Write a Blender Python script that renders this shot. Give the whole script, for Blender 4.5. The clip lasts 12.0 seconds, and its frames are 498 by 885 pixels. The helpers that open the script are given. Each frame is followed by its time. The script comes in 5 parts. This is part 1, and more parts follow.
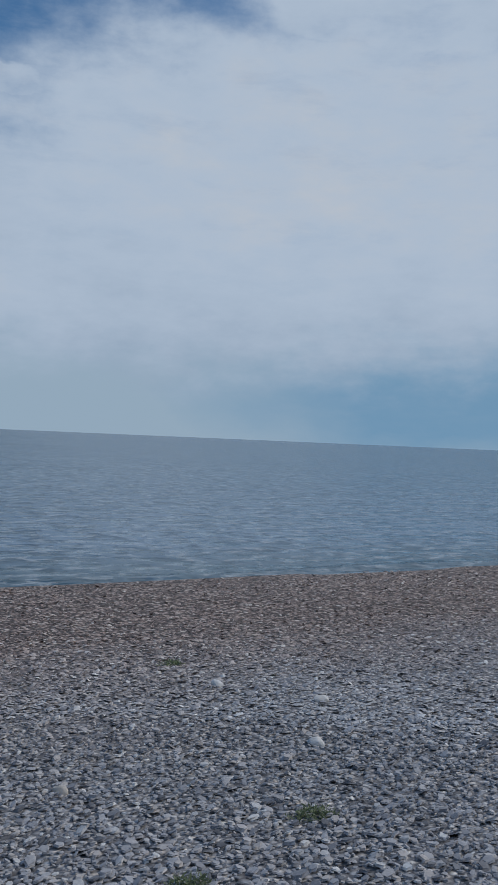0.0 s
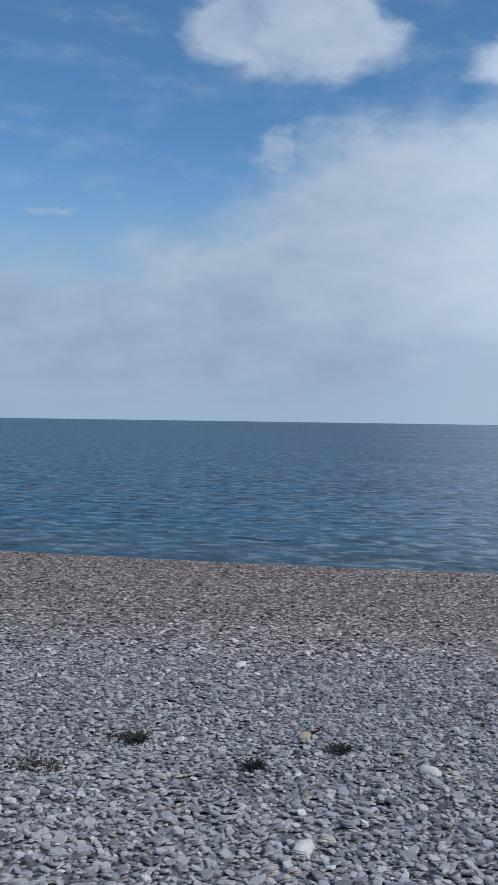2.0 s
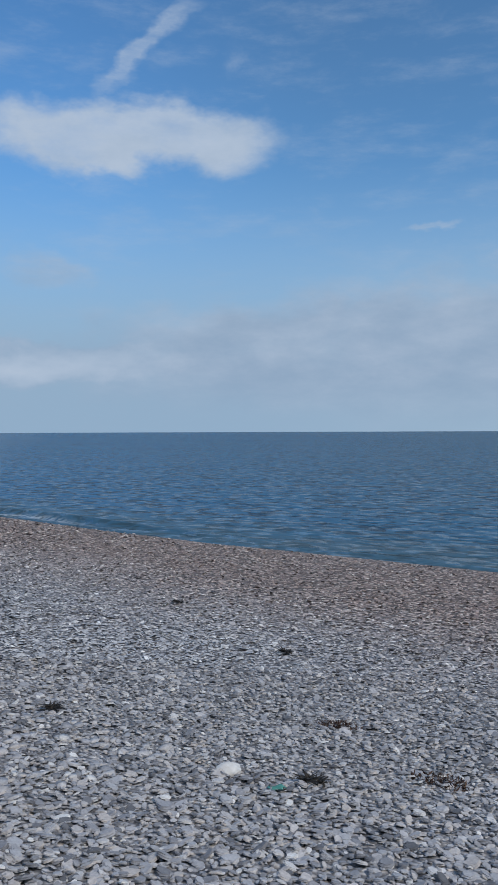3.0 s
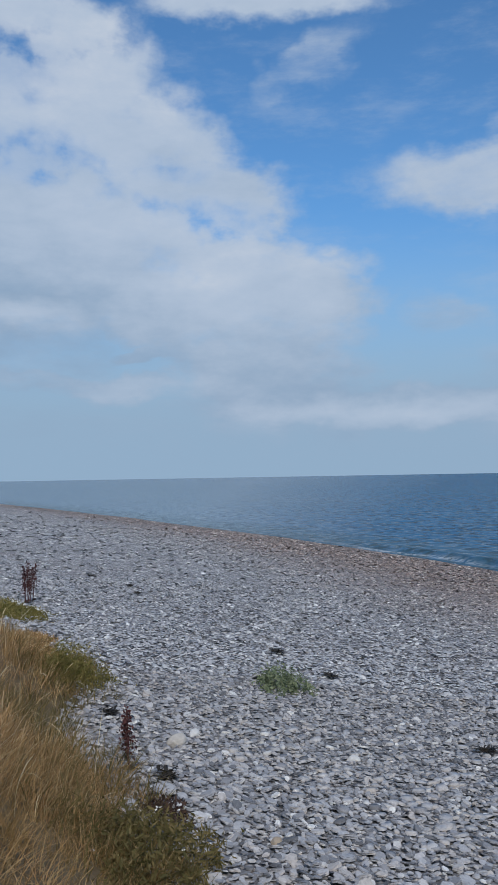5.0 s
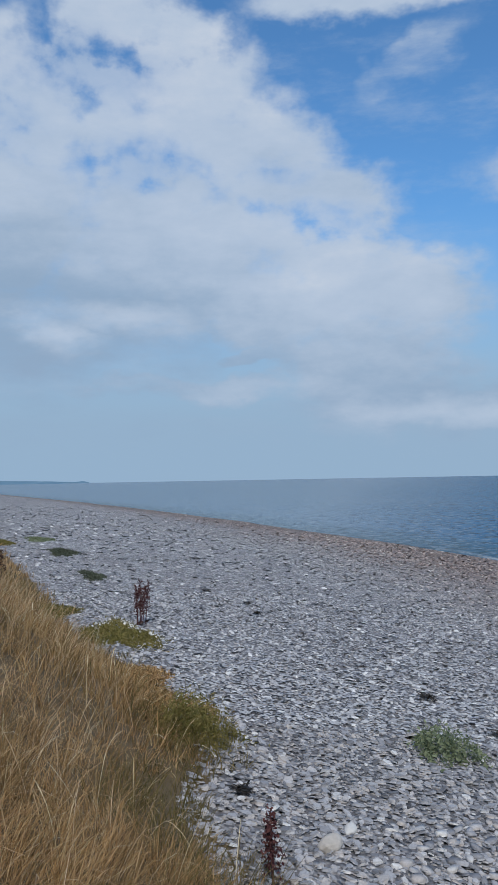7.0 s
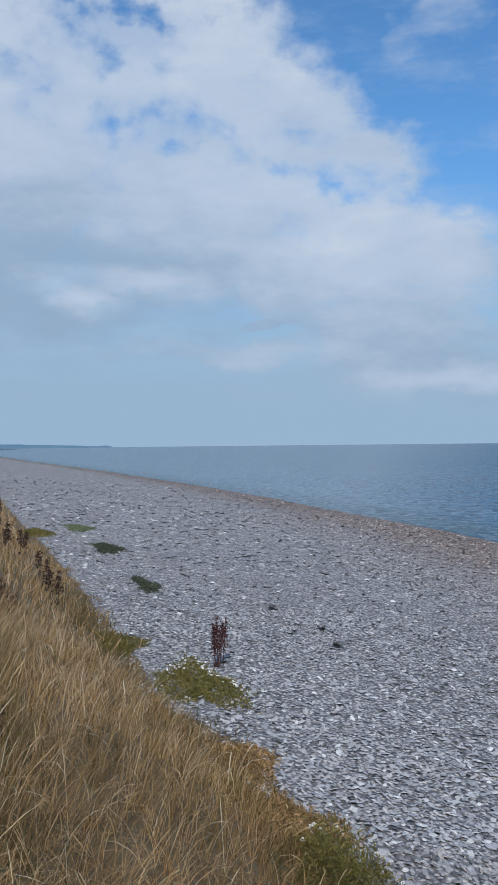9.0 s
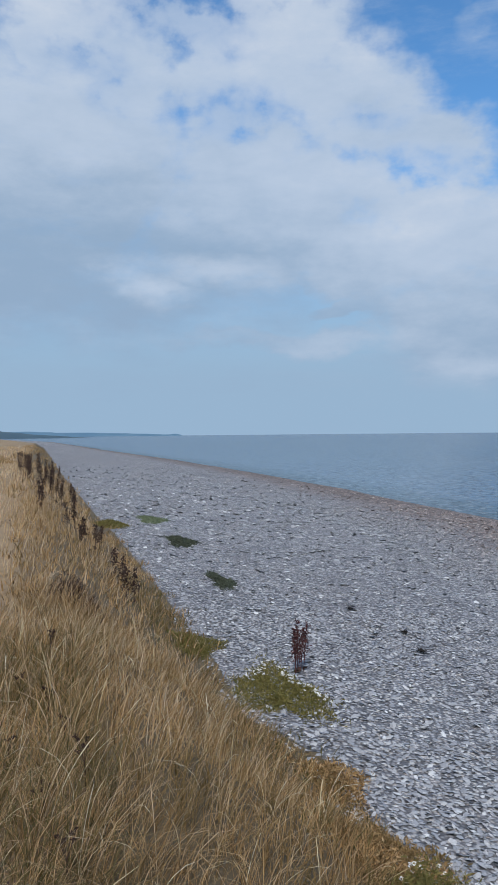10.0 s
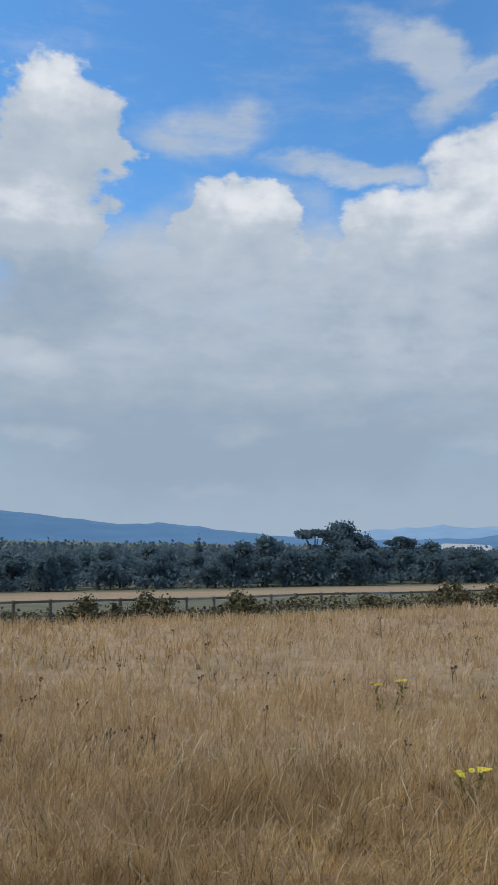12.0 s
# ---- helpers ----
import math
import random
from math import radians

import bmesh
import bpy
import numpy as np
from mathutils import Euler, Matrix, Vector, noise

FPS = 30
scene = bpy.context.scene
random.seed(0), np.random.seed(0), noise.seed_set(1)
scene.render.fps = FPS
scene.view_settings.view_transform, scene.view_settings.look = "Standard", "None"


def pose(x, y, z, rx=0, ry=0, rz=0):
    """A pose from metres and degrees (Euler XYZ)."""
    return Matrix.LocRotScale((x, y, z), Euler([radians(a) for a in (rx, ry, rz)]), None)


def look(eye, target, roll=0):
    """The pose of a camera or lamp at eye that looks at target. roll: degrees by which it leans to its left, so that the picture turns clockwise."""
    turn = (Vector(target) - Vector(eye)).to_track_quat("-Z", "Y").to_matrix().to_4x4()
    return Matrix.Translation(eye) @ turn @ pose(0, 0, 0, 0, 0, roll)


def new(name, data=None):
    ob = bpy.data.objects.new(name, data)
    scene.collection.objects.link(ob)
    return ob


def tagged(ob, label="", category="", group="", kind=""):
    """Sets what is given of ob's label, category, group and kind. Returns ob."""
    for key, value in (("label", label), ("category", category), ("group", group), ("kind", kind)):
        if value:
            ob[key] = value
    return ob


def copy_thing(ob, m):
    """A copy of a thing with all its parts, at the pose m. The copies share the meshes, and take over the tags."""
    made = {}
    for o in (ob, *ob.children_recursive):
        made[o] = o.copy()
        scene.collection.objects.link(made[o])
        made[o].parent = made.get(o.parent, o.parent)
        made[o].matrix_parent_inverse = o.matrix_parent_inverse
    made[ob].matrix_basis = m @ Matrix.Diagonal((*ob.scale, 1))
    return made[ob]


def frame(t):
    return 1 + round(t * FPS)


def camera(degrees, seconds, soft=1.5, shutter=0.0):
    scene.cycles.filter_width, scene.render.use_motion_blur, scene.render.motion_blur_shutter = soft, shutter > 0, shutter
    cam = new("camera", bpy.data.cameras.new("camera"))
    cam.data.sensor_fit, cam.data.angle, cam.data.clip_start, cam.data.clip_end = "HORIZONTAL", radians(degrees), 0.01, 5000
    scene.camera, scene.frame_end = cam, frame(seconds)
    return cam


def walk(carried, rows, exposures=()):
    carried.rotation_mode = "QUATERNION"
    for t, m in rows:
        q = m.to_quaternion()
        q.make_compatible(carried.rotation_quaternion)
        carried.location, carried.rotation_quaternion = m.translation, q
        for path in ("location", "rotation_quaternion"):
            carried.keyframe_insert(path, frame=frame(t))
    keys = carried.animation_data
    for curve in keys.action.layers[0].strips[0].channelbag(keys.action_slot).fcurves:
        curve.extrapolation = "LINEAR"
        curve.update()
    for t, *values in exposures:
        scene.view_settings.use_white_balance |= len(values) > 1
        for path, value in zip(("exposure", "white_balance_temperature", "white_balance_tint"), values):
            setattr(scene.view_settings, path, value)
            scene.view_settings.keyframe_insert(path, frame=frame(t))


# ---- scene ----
cam = camera(33.0, 12.0, soft=0.95, shutter=0.05)
# seconds, x, y, z, yaw, pitch, lean of the horizon
ROWS = [
    (0.0, 0.58, 0.13, 2.10, -27.67, -0.23, 2.47),
    (0.5, 0.35, -0.15, 2.04, -19.59, -0.81, 2.60),
    (1.0, 0.13, -0.40, 1.98, -11.06, -1.15, 2.34),
    (1.5, 0.05, -0.52, 1.97, -0.48, -1.48, 2.14),
    (2.0, 0.01, -0.58, 1.98, 11.22, -1.48, 0.84),
    (2.5, -0.05, -0.57, 1.99, 24.95, -1.23, 0.00),
    (2.7, -0.08, -0.57, 1.99, 30.48, -1.10, -0.06),
    (3.5, -0.11, -0.72, 1.99, 45.20, 0.00, -0.60),
    (4.3, -0.14, -0.84, 1.98, 56.90, 1.17, -0.97),
    (4.5, -0.14, -0.87, 1.99, 58.98, 1.69, -1.04),
    (5.0, -0.17, -0.82, 1.98, 63.84, 2.33, -0.97),
    (5.5, -0.31, -0.75, 1.97, 67.59, 2.69, -1.04),
    (6.0, -0.55, -0.68, 2.02, 69.94, 2.77, -1.04),
    (6.5, -0.98, -0.55, 2.06, 71.20, 2.67, -1.10),
    (6.7, -1.22, -0.51, 2.04, 71.35, 2.63, -1.10),
    (7.5, -2.15, -0.72, 2.50, 69.90, 1.95, -0.65),
    (8.3, -2.86, -0.93, 2.88, 68.43, 1.12, -0.28),
    (8.5, -2.93, -0.95, 2.92, 69.32, 0.79, -0.32),
    (9.0, -3.06, -1.01, 3.00, 72.61, 0.17, -0.58),
    (9.5, -3.45, -1.04, 3.10, 75.41, -0.40, -0.58),
    (10.0, -3.51, -1.05, 3.13, 77.30, -0.58, -0.52),
    (10.5, -3.43, -1.02, 3.12, 84.00, -0.19, -0.52),
    (10.7, -3.43, -1.03, 3.12, 91.40, 0.42, -0.30),
    (11.0, -3.43, -1.03, 3.12, 107.30, 2.60, 0.10),
    (11.3, -3.43, -1.03, 3.12, 124.40, 5.60, 0.50),
    (11.5, -3.43, -1.03, 3.12, 137.40, 6.00, 0.60),
    (12.0, -3.43, -1.03, 3.12, 157.40, 6.80, 1.00),
]
EXPOSURES = [(0.0, -0.48), (0.5, -0.44), (1.0, -0.31), (1.5, -0.10), (2.0, -0.04), (4.5, -0.06), (5.5, -0.03), (8.5, 0.06), (9.0, 0.08), (10.5, 0.08), (11.0, 0.0), (12.0, 0.12)]
walk(cam, [(t, pose(x, y, z, 90 + pitch, 0, yaw) @ pose(0, 0, 0, 0, 0, lean)) for t, x, y, z, yaw, pitch, lean in ROWS], EXPOSURES)

# ---------------------------------------------------------------- light
SUN_EL, SUN_AZ = radians(46), radians(252)   # azimuth turned left from +y, like the camera's yaw

# clouds: azimuth, elevation, half width, half height (degrees), weight
SHEETS_SEAWARD = [(-32, 16, 36, 15, 1.0), (-21, 13, 32, 11.5, 1.0), (-6, 12, 25, 10, 1.0), (11, 5, 18, 6.5, 0.9), (25, 5, 32, 6, 0.9), (12, 9.7, 11, 5, 0.9),
                  (6.7, 25, 8, 4, 0.8), (11, 25, 6.5, 4.5, 0.7), (-9, 22, 8.5, 2.4, 0.75), (-7, 24.5, 3, 2, 0.7), (-37, 27, 16, 5, 0.9), (9.8, 17.8, 3, 2, 0.6), (45, 18.8, 13, 3.0, 0.85)]
SHEETS_ALONG = [(92, 16, 15, 11, 1.0), (86, 12, 22, 8, 0.8), (62, 30.2, 11, 2.2, 0.9)]
BANKS_ALONG = [(68, 15.6, 20, 9, 1.0, 49), (76, 17, 13, 9.5, 1.0), (66, 12.5, 12, 5.5, 1.0), (79, 26, 9, 7, 1.0), (86, 22, 10, 9, 1.0)]
SHEETS_INLAND = [(107.8, 13, 28, 12, 1.0), (132, 14, 24, 11, 1.0), (157.5, 12.5, 34, 13, 1.0), (94, 28.8, 7, 3.5, 0.9), (230, 25, 60, 28, 0.9), (-90, 25, 40, 24, 0.9),
                 (60, 64, 70, 24, 0.8), (190, 64, 70, 24, 0.8)]
HEAPS = [(138, 20, 13, 8.5, 1.0), (127, 17.2, 13, 7.0, 1.0), (146, 18, 9, 7.0, 1.0), (121, 16.2, 8, 6.2, 1.0), (158.7, 20.2, 6.2, 4.6, 1.0), (171, 26.2, 6.2, 5.4, 1.0), (172.5, 20, 5, 4, 1.0)]
WISPS = [(58.5, 26.6, 7, 1.9, 0.65, -22), (44.8, 24, 7, 1.7, 0.72, -41), (51, 11, 5, 2, 0.7, 15), (54, 4.7, 20, 2.2, 1.5), (76, 6.4, 17, 1.4, 1.15), (68, 8.6, 10, 1.0, 1.3), (117.6, 27.1, 6.5, 1.4, 1.0), (105, 23.5, 10, 1.4, 1.0), (98.0, 25.8, 6.5, 2.6, 0.95, -8), (99.5, 24.2, 5, 1.4, 0.8), (135, 31, 10, 3, 0.8),
         (160.3, 27, 7.5, 3.2, 0.9), (150.6, 24.9, 9, 1.3, 1.0), (146, 30.8, 8.5, 2.4, 1.0, 25), (142, 29.3, 6, 1.8, 0.9, -30), (24.7, 13.2, 3, 0.6, 0.8), (10, 17.6, 5, 1.6, 0.7)]
GAPS = [(-4.2, 27.0, 8.4, 3.4, 0.8), (92.5, 25.4, 8, 2.0, 0.45)]
RENTS = [(82.0, 26.2, 8, 3.2, 0.5), (78.0, 20.8, 6, 3.0, 0.42), (88, 22.6, 6, 3, 0.35), (68.5, 20.0, 5, 1.6, 0.3), (66, 17.2, 7, 1.8, 0.4), (63, 16.6, 7, 1.4, 0.3)]
SUNLIT = [(138, 24, 12, 4.5, 0.8), (127, 22, 11, 3.6, 0.8), (146, 22.6, 8, 3.4, 0.75), (121, 20.8, 6, 2.8, 0.8), (158.7, 22.6, 6, 2.2, 0.85), (171, 30, 6, 3.5, 0.6), (172.5, 21.8, 4, 1.8, 0.5), (66, 13, 11, 6, 0.6), (74, 15, 12, 4, 0.35),
          (84.0, 9.6, 3.8, 2.0, 0.85), (79.5, 11.0, 8, 1.9, 0.75), (76, 27, 14, 6, 0.3), (92, 26, 12, 5, 0.25), (172.5, 12.4, 4, 1.8, 0.5), (171.5, 6.6, 3.5, 1.2, 0.55), (157, 7.2, 4, 1.3, 0.45), (160, 3.4, 5, 1.1, 0.5), (142, 7.0, 4, 1.2, 0.4), (118, 8.6, 5, 1.3, 0.5), (54, 4.7, 14, 1.5, 0.6), (74, 6.4, 14, 1.6, 0.25), (-8, 23, 7, 2, 0.3), (-8, 9, 18, 7, 0.6), (-32, 14, 34, 13, 0.5)]
SHADED = [(157, 5, 32, 6.5, 0.5), (131, 5, 24, 6, 0.4), (112.0, 8.0, 6.5, 2.4, 1.1), (87, 11.5, 26, 7, 0.5), (171.2, 16.4, 7, 3.4, 0.6), (90, 4, 20, 4, 0.3)]


def clouded_sky():
    w = bpy.data.worlds.new("sky")
    scene.world = w
    w.use_nodes = True
    nt = w.node_tree
    nt.nodes.clear()

    def node(kind, **ins):
        n = nt.nodes.new(kind)
        for k, v in ins.items():
            sock = n.inputs[int(k[1:]) if k[1:].isdigit() else k]
            if isinstance(v, bpy.types.NodeSocket):
                nt.links.new(v, sock)
            else:
                sock.default_value = v
        return n

    def calc(op, a, b=0.0, clamp=False):
        n = node("ShaderNodeMath", i0=a, i1=b)
        n.operation, n.use_clamp = op, clamp
        return n.outputs[0]

    def blend(f, a, b):
        n = nt.nodes.new("ShaderNodeMix")
        n.data_type = "RGBA"
        for sock, v in ((n.inputs[0], f), (n.inputs[6], a), (n.inputs[7], b)):
            if isinstance(v, bpy.types.NodeSocket):
                nt.links.new(v, sock)
            else:
                sock.default_value = (*v, 1) if isinstance(v, tuple) else v
        return n.outputs[2]

    def ease(v, lo, hi, c=0.0, d=1.0):
        n = node("ShaderNodeMapRange", i0=v, i1=lo, i2=hi, i3=c, i4=d)
        n.interpolation_type = "SMOOTHSTEP"
        return n.outputs[0]

    ray = node("ShaderNodeTexCoord").outputs["Generated"]
    xyz = node("ShaderNodeSeparateXYZ", Vector=ray).outputs
    az = calc("MULTIPLY", calc("ARCTAN2", calc("MULTIPLY", xyz[0], -1.0), xyz[1]), 180 / math.pi)
    az = calc("ADD", az, calc("MULTIPLY", calc("LESS_THAN", az, -100.0), 360.0))
    el = calc("MULTIPLY", calc("ARCSINE", xyz[2]), 180 / math.pi)
    flat = node("ShaderNodeCombineXYZ", i0=az, i1=el).outputs[0]

    def cloud_noise(scale, sx, sy, detail, rough, out=0):
        m = node("ShaderNodeMapping", Vector=flat, Scale=(sx, sy, 1))
        n = node("ShaderNodeTexNoise", Vector=m.outputs[0], Scale=scale, Detail=detail, Roughness=rough)
        return n.outputs[out]

    # edges pushed about by two sizes of billow
    push = node("ShaderNodeVectorMath", i0=cloud_noise(0.12, 1, 1.7, 5, 0.58, 1), i1=(0.5, 0.5, 0.5))
    push.operation = "SUBTRACT"
    scaled = node("ShaderNodeVectorMath", i0=push.outputs[0], i1=(10.0, 5.5, 0))
    scaled.operation = "MULTIPLY"
    warped = node("ShaderNodeVectorMath", i0=flat, i1=scaled.outputs[0])
    warped = warped.outputs[0]

    def patches(rows, gain):
        total = None
        for a, e, ha, he, weight, *tilt in rows:
            if tilt:
                m = node("ShaderNodeMapping", Vector=warped, Location=(-a, -e, 0))
                m = node("ShaderNodeMapping", Vector=m.outputs[0], Rotation=(0, 0, radians(-tilt[0])))
                m = node("ShaderNodeMapping", Vector=m.outputs[0], Scale=(1 / ha, 1 / he, 0))
            else:
                m = node("ShaderNodeMapping", Vector=warped, Location=(-a / ha, -e / he, 0), Scale=(1 / ha, 1 / he, 0))
            g = nt.nodes.new("ShaderNodeTexGradient")
            g.gradient_type = "SPHERICAL"
            nt.links.new(m.outputs[0], g.inputs[0])
            v = calc("MULTIPLY", calc("MULTIPLY", g.outputs["Fac"], gain, True), weight)
            total = v if total is None else calc("MAXIMUM", total, v)
        return total

    billow = cloud_noise(0.15, 1, 1.9, 7, 0.6)
    puff = cloud_noise(0.36, 1, 1.25, 4, 0.5)
    streak = cloud_noise(0.12, 1, 3.4, 6, 0.65)
    sheets = calc("ADD", patches(SHEETS_SEAWARD + SHEETS_ALONG + SHEETS_INLAND, 2.0), calc("MULTIPLY", calc("SUBTRACT", billow, 0.5), 1.0))
    sheets = calc("SUBTRACT", sheets, patches(GAPS, 1.6))
    banks = calc("ADD", patches(BANKS_ALONG, 2.6), calc("MULTIPLY", calc("SUBTRACT", puff, 0.5), 1.0))
    banks = calc("ADD", banks, calc("MULTIPLY", calc("SUBTRACT", billow, 0.5), 1.0))
    banks = calc("SUBTRACT", calc("MINIMUM", banks, 0.95), calc("MULTIPLY", patches(RENTS, 1.5), ease(puff, 0.25, 0.62, 1.5, 0.55)))
    banks = ease(banks, 0.12, 0.95, 0.0, 0.97)
    sheets = calc("MULTIPLY", ease(sheets, 0.12, 0.92), ease(streak, 0.25, 0.5, 0.86, 1.0))
    heaps = ease(calc("ADD", patches(HEAPS, 3.2), calc("MULTIPLY", calc("SUBTRACT", puff, 0.5), 1.3)), 0.28, 0.68)
    wisps = ease(calc("MULTIPLY", patches(WISPS, 1.5), calc("MULTIPLY", streak, 2.1)), 0.2, 1.25, 0.0, 0.85)
    veil = calc("MULTIPLY", ease(streak, 0.45, 0.8), 0.3)
    cover = calc("MAXIMUM", calc("MAXIMUM", calc("MAXIMUM", sheets, banks), heaps), calc("MAXIMUM", wisps, veil))
    light = calc("ADD", calc("MULTIPLY", patches(SUNLIT, 1.2), 0.62), calc("MULTIPLY", calc("SUBTRACT", cloud_noise(0.2, 1, 2.2, 7, 0.6), 0.5), 0.7))
    light = calc("ADD", light, calc("MULTIPLY", calc("MULTIPLY", calc("SUBTRACT", puff, 0.5), heaps), 0.8))
    light = calc("ADD", calc("SUBTRACT", light, calc("MULTIPLY", patches(SHADED, 1.6), 0.6)), ease(el, 2.0, 24.0, 0.12, 0.50))
    warm = ease(az, 98.0, 120.0)
    open_sea = ease(az, 6.0, -14.0)
    shade = blend(ease(light, -0.1, 0.62), blend(warm, blend(open_sea, (0.275, 0.390, 0.545), (0.385, 0.508, 0.675)), (0.284, 0.366, 0.466)), blend(warm, blend(open_sea, (0.455, 0.550, 0.690), (0.565, 0.687, 0.853)), (0.434, 0.498, 0.580)))
    shade = blend(ease(light, 0.5, 1.15), shade, (0.72, 0.745, 0.79))

    sky = nt.nodes.new("ShaderNodeTexSky")
    sky.sky_type, sky.sun_disc = "NISHITA", False
    sky.sun_elevation, sky.sun_rotation = SUN_EL, -SUN_AZ
    sky.dust_density, sky.ozone_density = 0.4, 3.0
    tint = nt.nodes.new("ShaderNodeVectorMath")
    tint.operation = "MULTIPLY"
    nt.links.new(sky.outputs[0], tint.inputs[0])
    nt.links.new(blend(ease(el, 3.0, 22.0), (0.062, 0.101, 0.126), blend(warm, blend(ease(az, 30.0, 52.0), (0.070, 0.107, 0.125), (0.074, 0.121, 0.149)), blend(ease(az, 146.0, 126.0), (0.090, 0.152, 0.186), (0.122, 0.196, 0.226)))), tint.inputs[1])
    haze = ease(el, 19.0, 3.0, 0.0, 1.0)
    # clearer, bluer air low over the sea to the far right
    clear = node("ShaderNodeMapping", Vector=warped, Location=(45 / 24, -3.2 / 5.4, 0), Scale=(1 / 24, 1 / 5.4, 0))
    gap = nt.nodes.new("ShaderNodeTexGradient")
    gap.gradient_type = "SPHERICAL"
    nt.links.new(clear.outputs[0], gap.inputs[0])
    low = (0.295, 0.432, 0.592)
    low = blend(ease(az, 42.0, 18.0), low, blend(calc("MULTIPLY", gap.outputs["Fac"], 1.8, True), blend(ease(az, 8.0, -12.0), (0.325, 0.462, 0.612), (0.400, 0.545, 0.690)), (0.220, 0.415, 0.625)))
    low = blend(warm, low, (0.325, 0.412, 0.515))
    air = blend(haze, tint.outputs[0], low)
    whole = blend(calc("MULTIPLY", cover, ease(el, 0.0, 4.5, 0.3, 1.0)), air, shade)
    bg = nt.nodes.new("ShaderNodeBackground")
    nt.links.new(whole, bg.inputs[0])
    bg.inputs[1].default_value = 1.0
    out = nt.nodes.new("ShaderNodeOutputWorld")
    nt.links.new(bg.outputs[0], out.inputs[0])


clouded_sky()
sun_data = bpy.data.lights.new("sun", "SUN")
sun_data.energy, sun_data.angle, sun_data.color = 2.2, radians(4), (1.0, 0.95, 0.88)
sun = new("sun", sun_data)
sun.matrix_world = look((-math.sin(SUN_AZ) * math.cos(SUN_EL) * 50, math.cos(SUN_AZ) * math.cos(SUN_EL) * 50, math.sin(SUN_EL) * 50), (0, 0, 0))

# ---------------------------------------------------------------- materials
class Nodes:
    """Short names for building a node tree."""

    def __init__(self, name):
        self.mat = bpy.data.materials.new(name)
        self.mat.use_nodes = True
        self.nt = self.mat.node_tree
        self.bsdf = self.nt.nodes["Principled BSDF"]

    def put(self, socket, value):
        if isinstance(value, bpy.types.NodeSocket):
            self.nt.links.new(value, socket)
        elif value is not None:
            if isinstance(value, tuple) and len(value) == 3 and socket.type == "RGBA":
                value = (*value, 1)
            socket.default_value = value

    def node(self, kind, out=0, props=(), **ins):
        n = self.nt.nodes.new(kind)
        props = dict(props)
        if "operation" in props:
            n.operation, n.use_clamp = props["operation"], props["use_clamp"]
        if "data_type" in props:
            n.data_type, n.blend_type = props["data_type"], props["blend_type"]
        if "attribute_name" in props:
            n.attribute_name = props["attribute_name"]
        if "feature" in props:
            n.feature = props["feature"]
        for k, v in ins.items():
            key = int(k[1:]) if k[0] == "i" and k[1:].isdigit() else k
            self.put(n.inputs[key], v)
        return n.outputs[out]

    def math(self, op, a, b=0.0, c=0.0, clamp=False):
        return self.node("ShaderNodeMath", 0, (("operation", op), ("use_clamp", clamp)), i0=a, i1=b, i2=c)

    def mix(self, f, a, b, blend="MIX"):
        return self.node("ShaderNodeMix", 2, (("data_type", "RGBA"), ("blend_type", blend)), i0=f, i6=a, i7=b)

    def noise(self, scale, detail=3.0, rough=0.55, vec=None, out=0, dist=0.0):
        return self.node("ShaderNodeTexNoise", out, (), Scale=scale, Detail=detail, Roughness=rough, Distortion=dist, Vector=vec)

    def span(self, v, a, b, c=0.0, d=1.0):
        return self.node("ShaderNodeMapRange", 0, (), i0=v, i1=a, i2=b, i3=c, i4=d)

    def ramp(self, f, *stops):
        n = self.nt.nodes.new("ShaderNodeValToRGB")
        el = n.color_ramp.elements
        while len(el) < len(stops):
            el.new(0.5)
        for e, (p, c) in zip(el, stops):
            e.position, e.color = p, (*c, 1)
        self.put(n.inputs[0], f)
        return n.outputs[0]

    def attr(self, name, out=2):
        return self.node("ShaderNodeAttribute", out, (("attribute_name", name),))

    def place(self):
        return self.node("ShaderNodeNewGeometry", 0)

    def island(self):
        return self.node("ShaderNodeNewGeometry", "Random Per Island")

    def object_random(self):
        return self.node("ShaderNodeObjectInfo", "Random")

    def stretch(self, vec, x, y, z):
        return self.node("ShaderNodeMapping", 0, (), Vector=vec, Scale=(x, y, z))

    def bump(self, height, strength=0.5, distance=0.02):
        return self.node("ShaderNodeBump", 0, (), Height=height, Strength=strength, Distance=distance)

    def done(self, color, rough=0.8, normal=None, **more):
        self.put(self.bsdf.inputs["Base Color"], color)
        self.put(self.bsdf.inputs["Roughness"], rough)
        self.put(self.bsdf.inputs["Normal"], normal)
        for k, v in more.items():
            self.put(self.bsdf.inputs[k.replace("_", " ")], v)
        return self.mat


STONES = ((0.0, (0.100, 0.102, 0.110)), (0.12, (0.195, 0.196, 0.208)), (0.4, (0.292, 0.291, 0.303)), (0.64, (0.355, 0.352, 0.362)),
          (0.78, (0.400, 0.366, 0.340)), (0.88, (0.402, 0.388, 0.388)), (0.965, (0.465, 0.453, 0.442)), (1.0, (0.64, 0.62, 0.59)))
BROWNS = ((0.0, (0.085, 0.066, 0.062)), (0.25, (0.225, 0.170, 0.150)), (0.55, (0.365, 0.285, 0.248)), (0.88, (0.495, 0.412, 0.365)), (1.0, (0.66, 0.60, 0.54)))
SLATES = ((0.0, (0.260, 0.265, 0.280)), (0.4, (0.340, 0.342, 0.355)), (0.8, (0.430, 0.422, 0.418)), (0.93, (0.53, 0.52, 0.51)), (1.0, (0.74, 0.73, 0.71)))


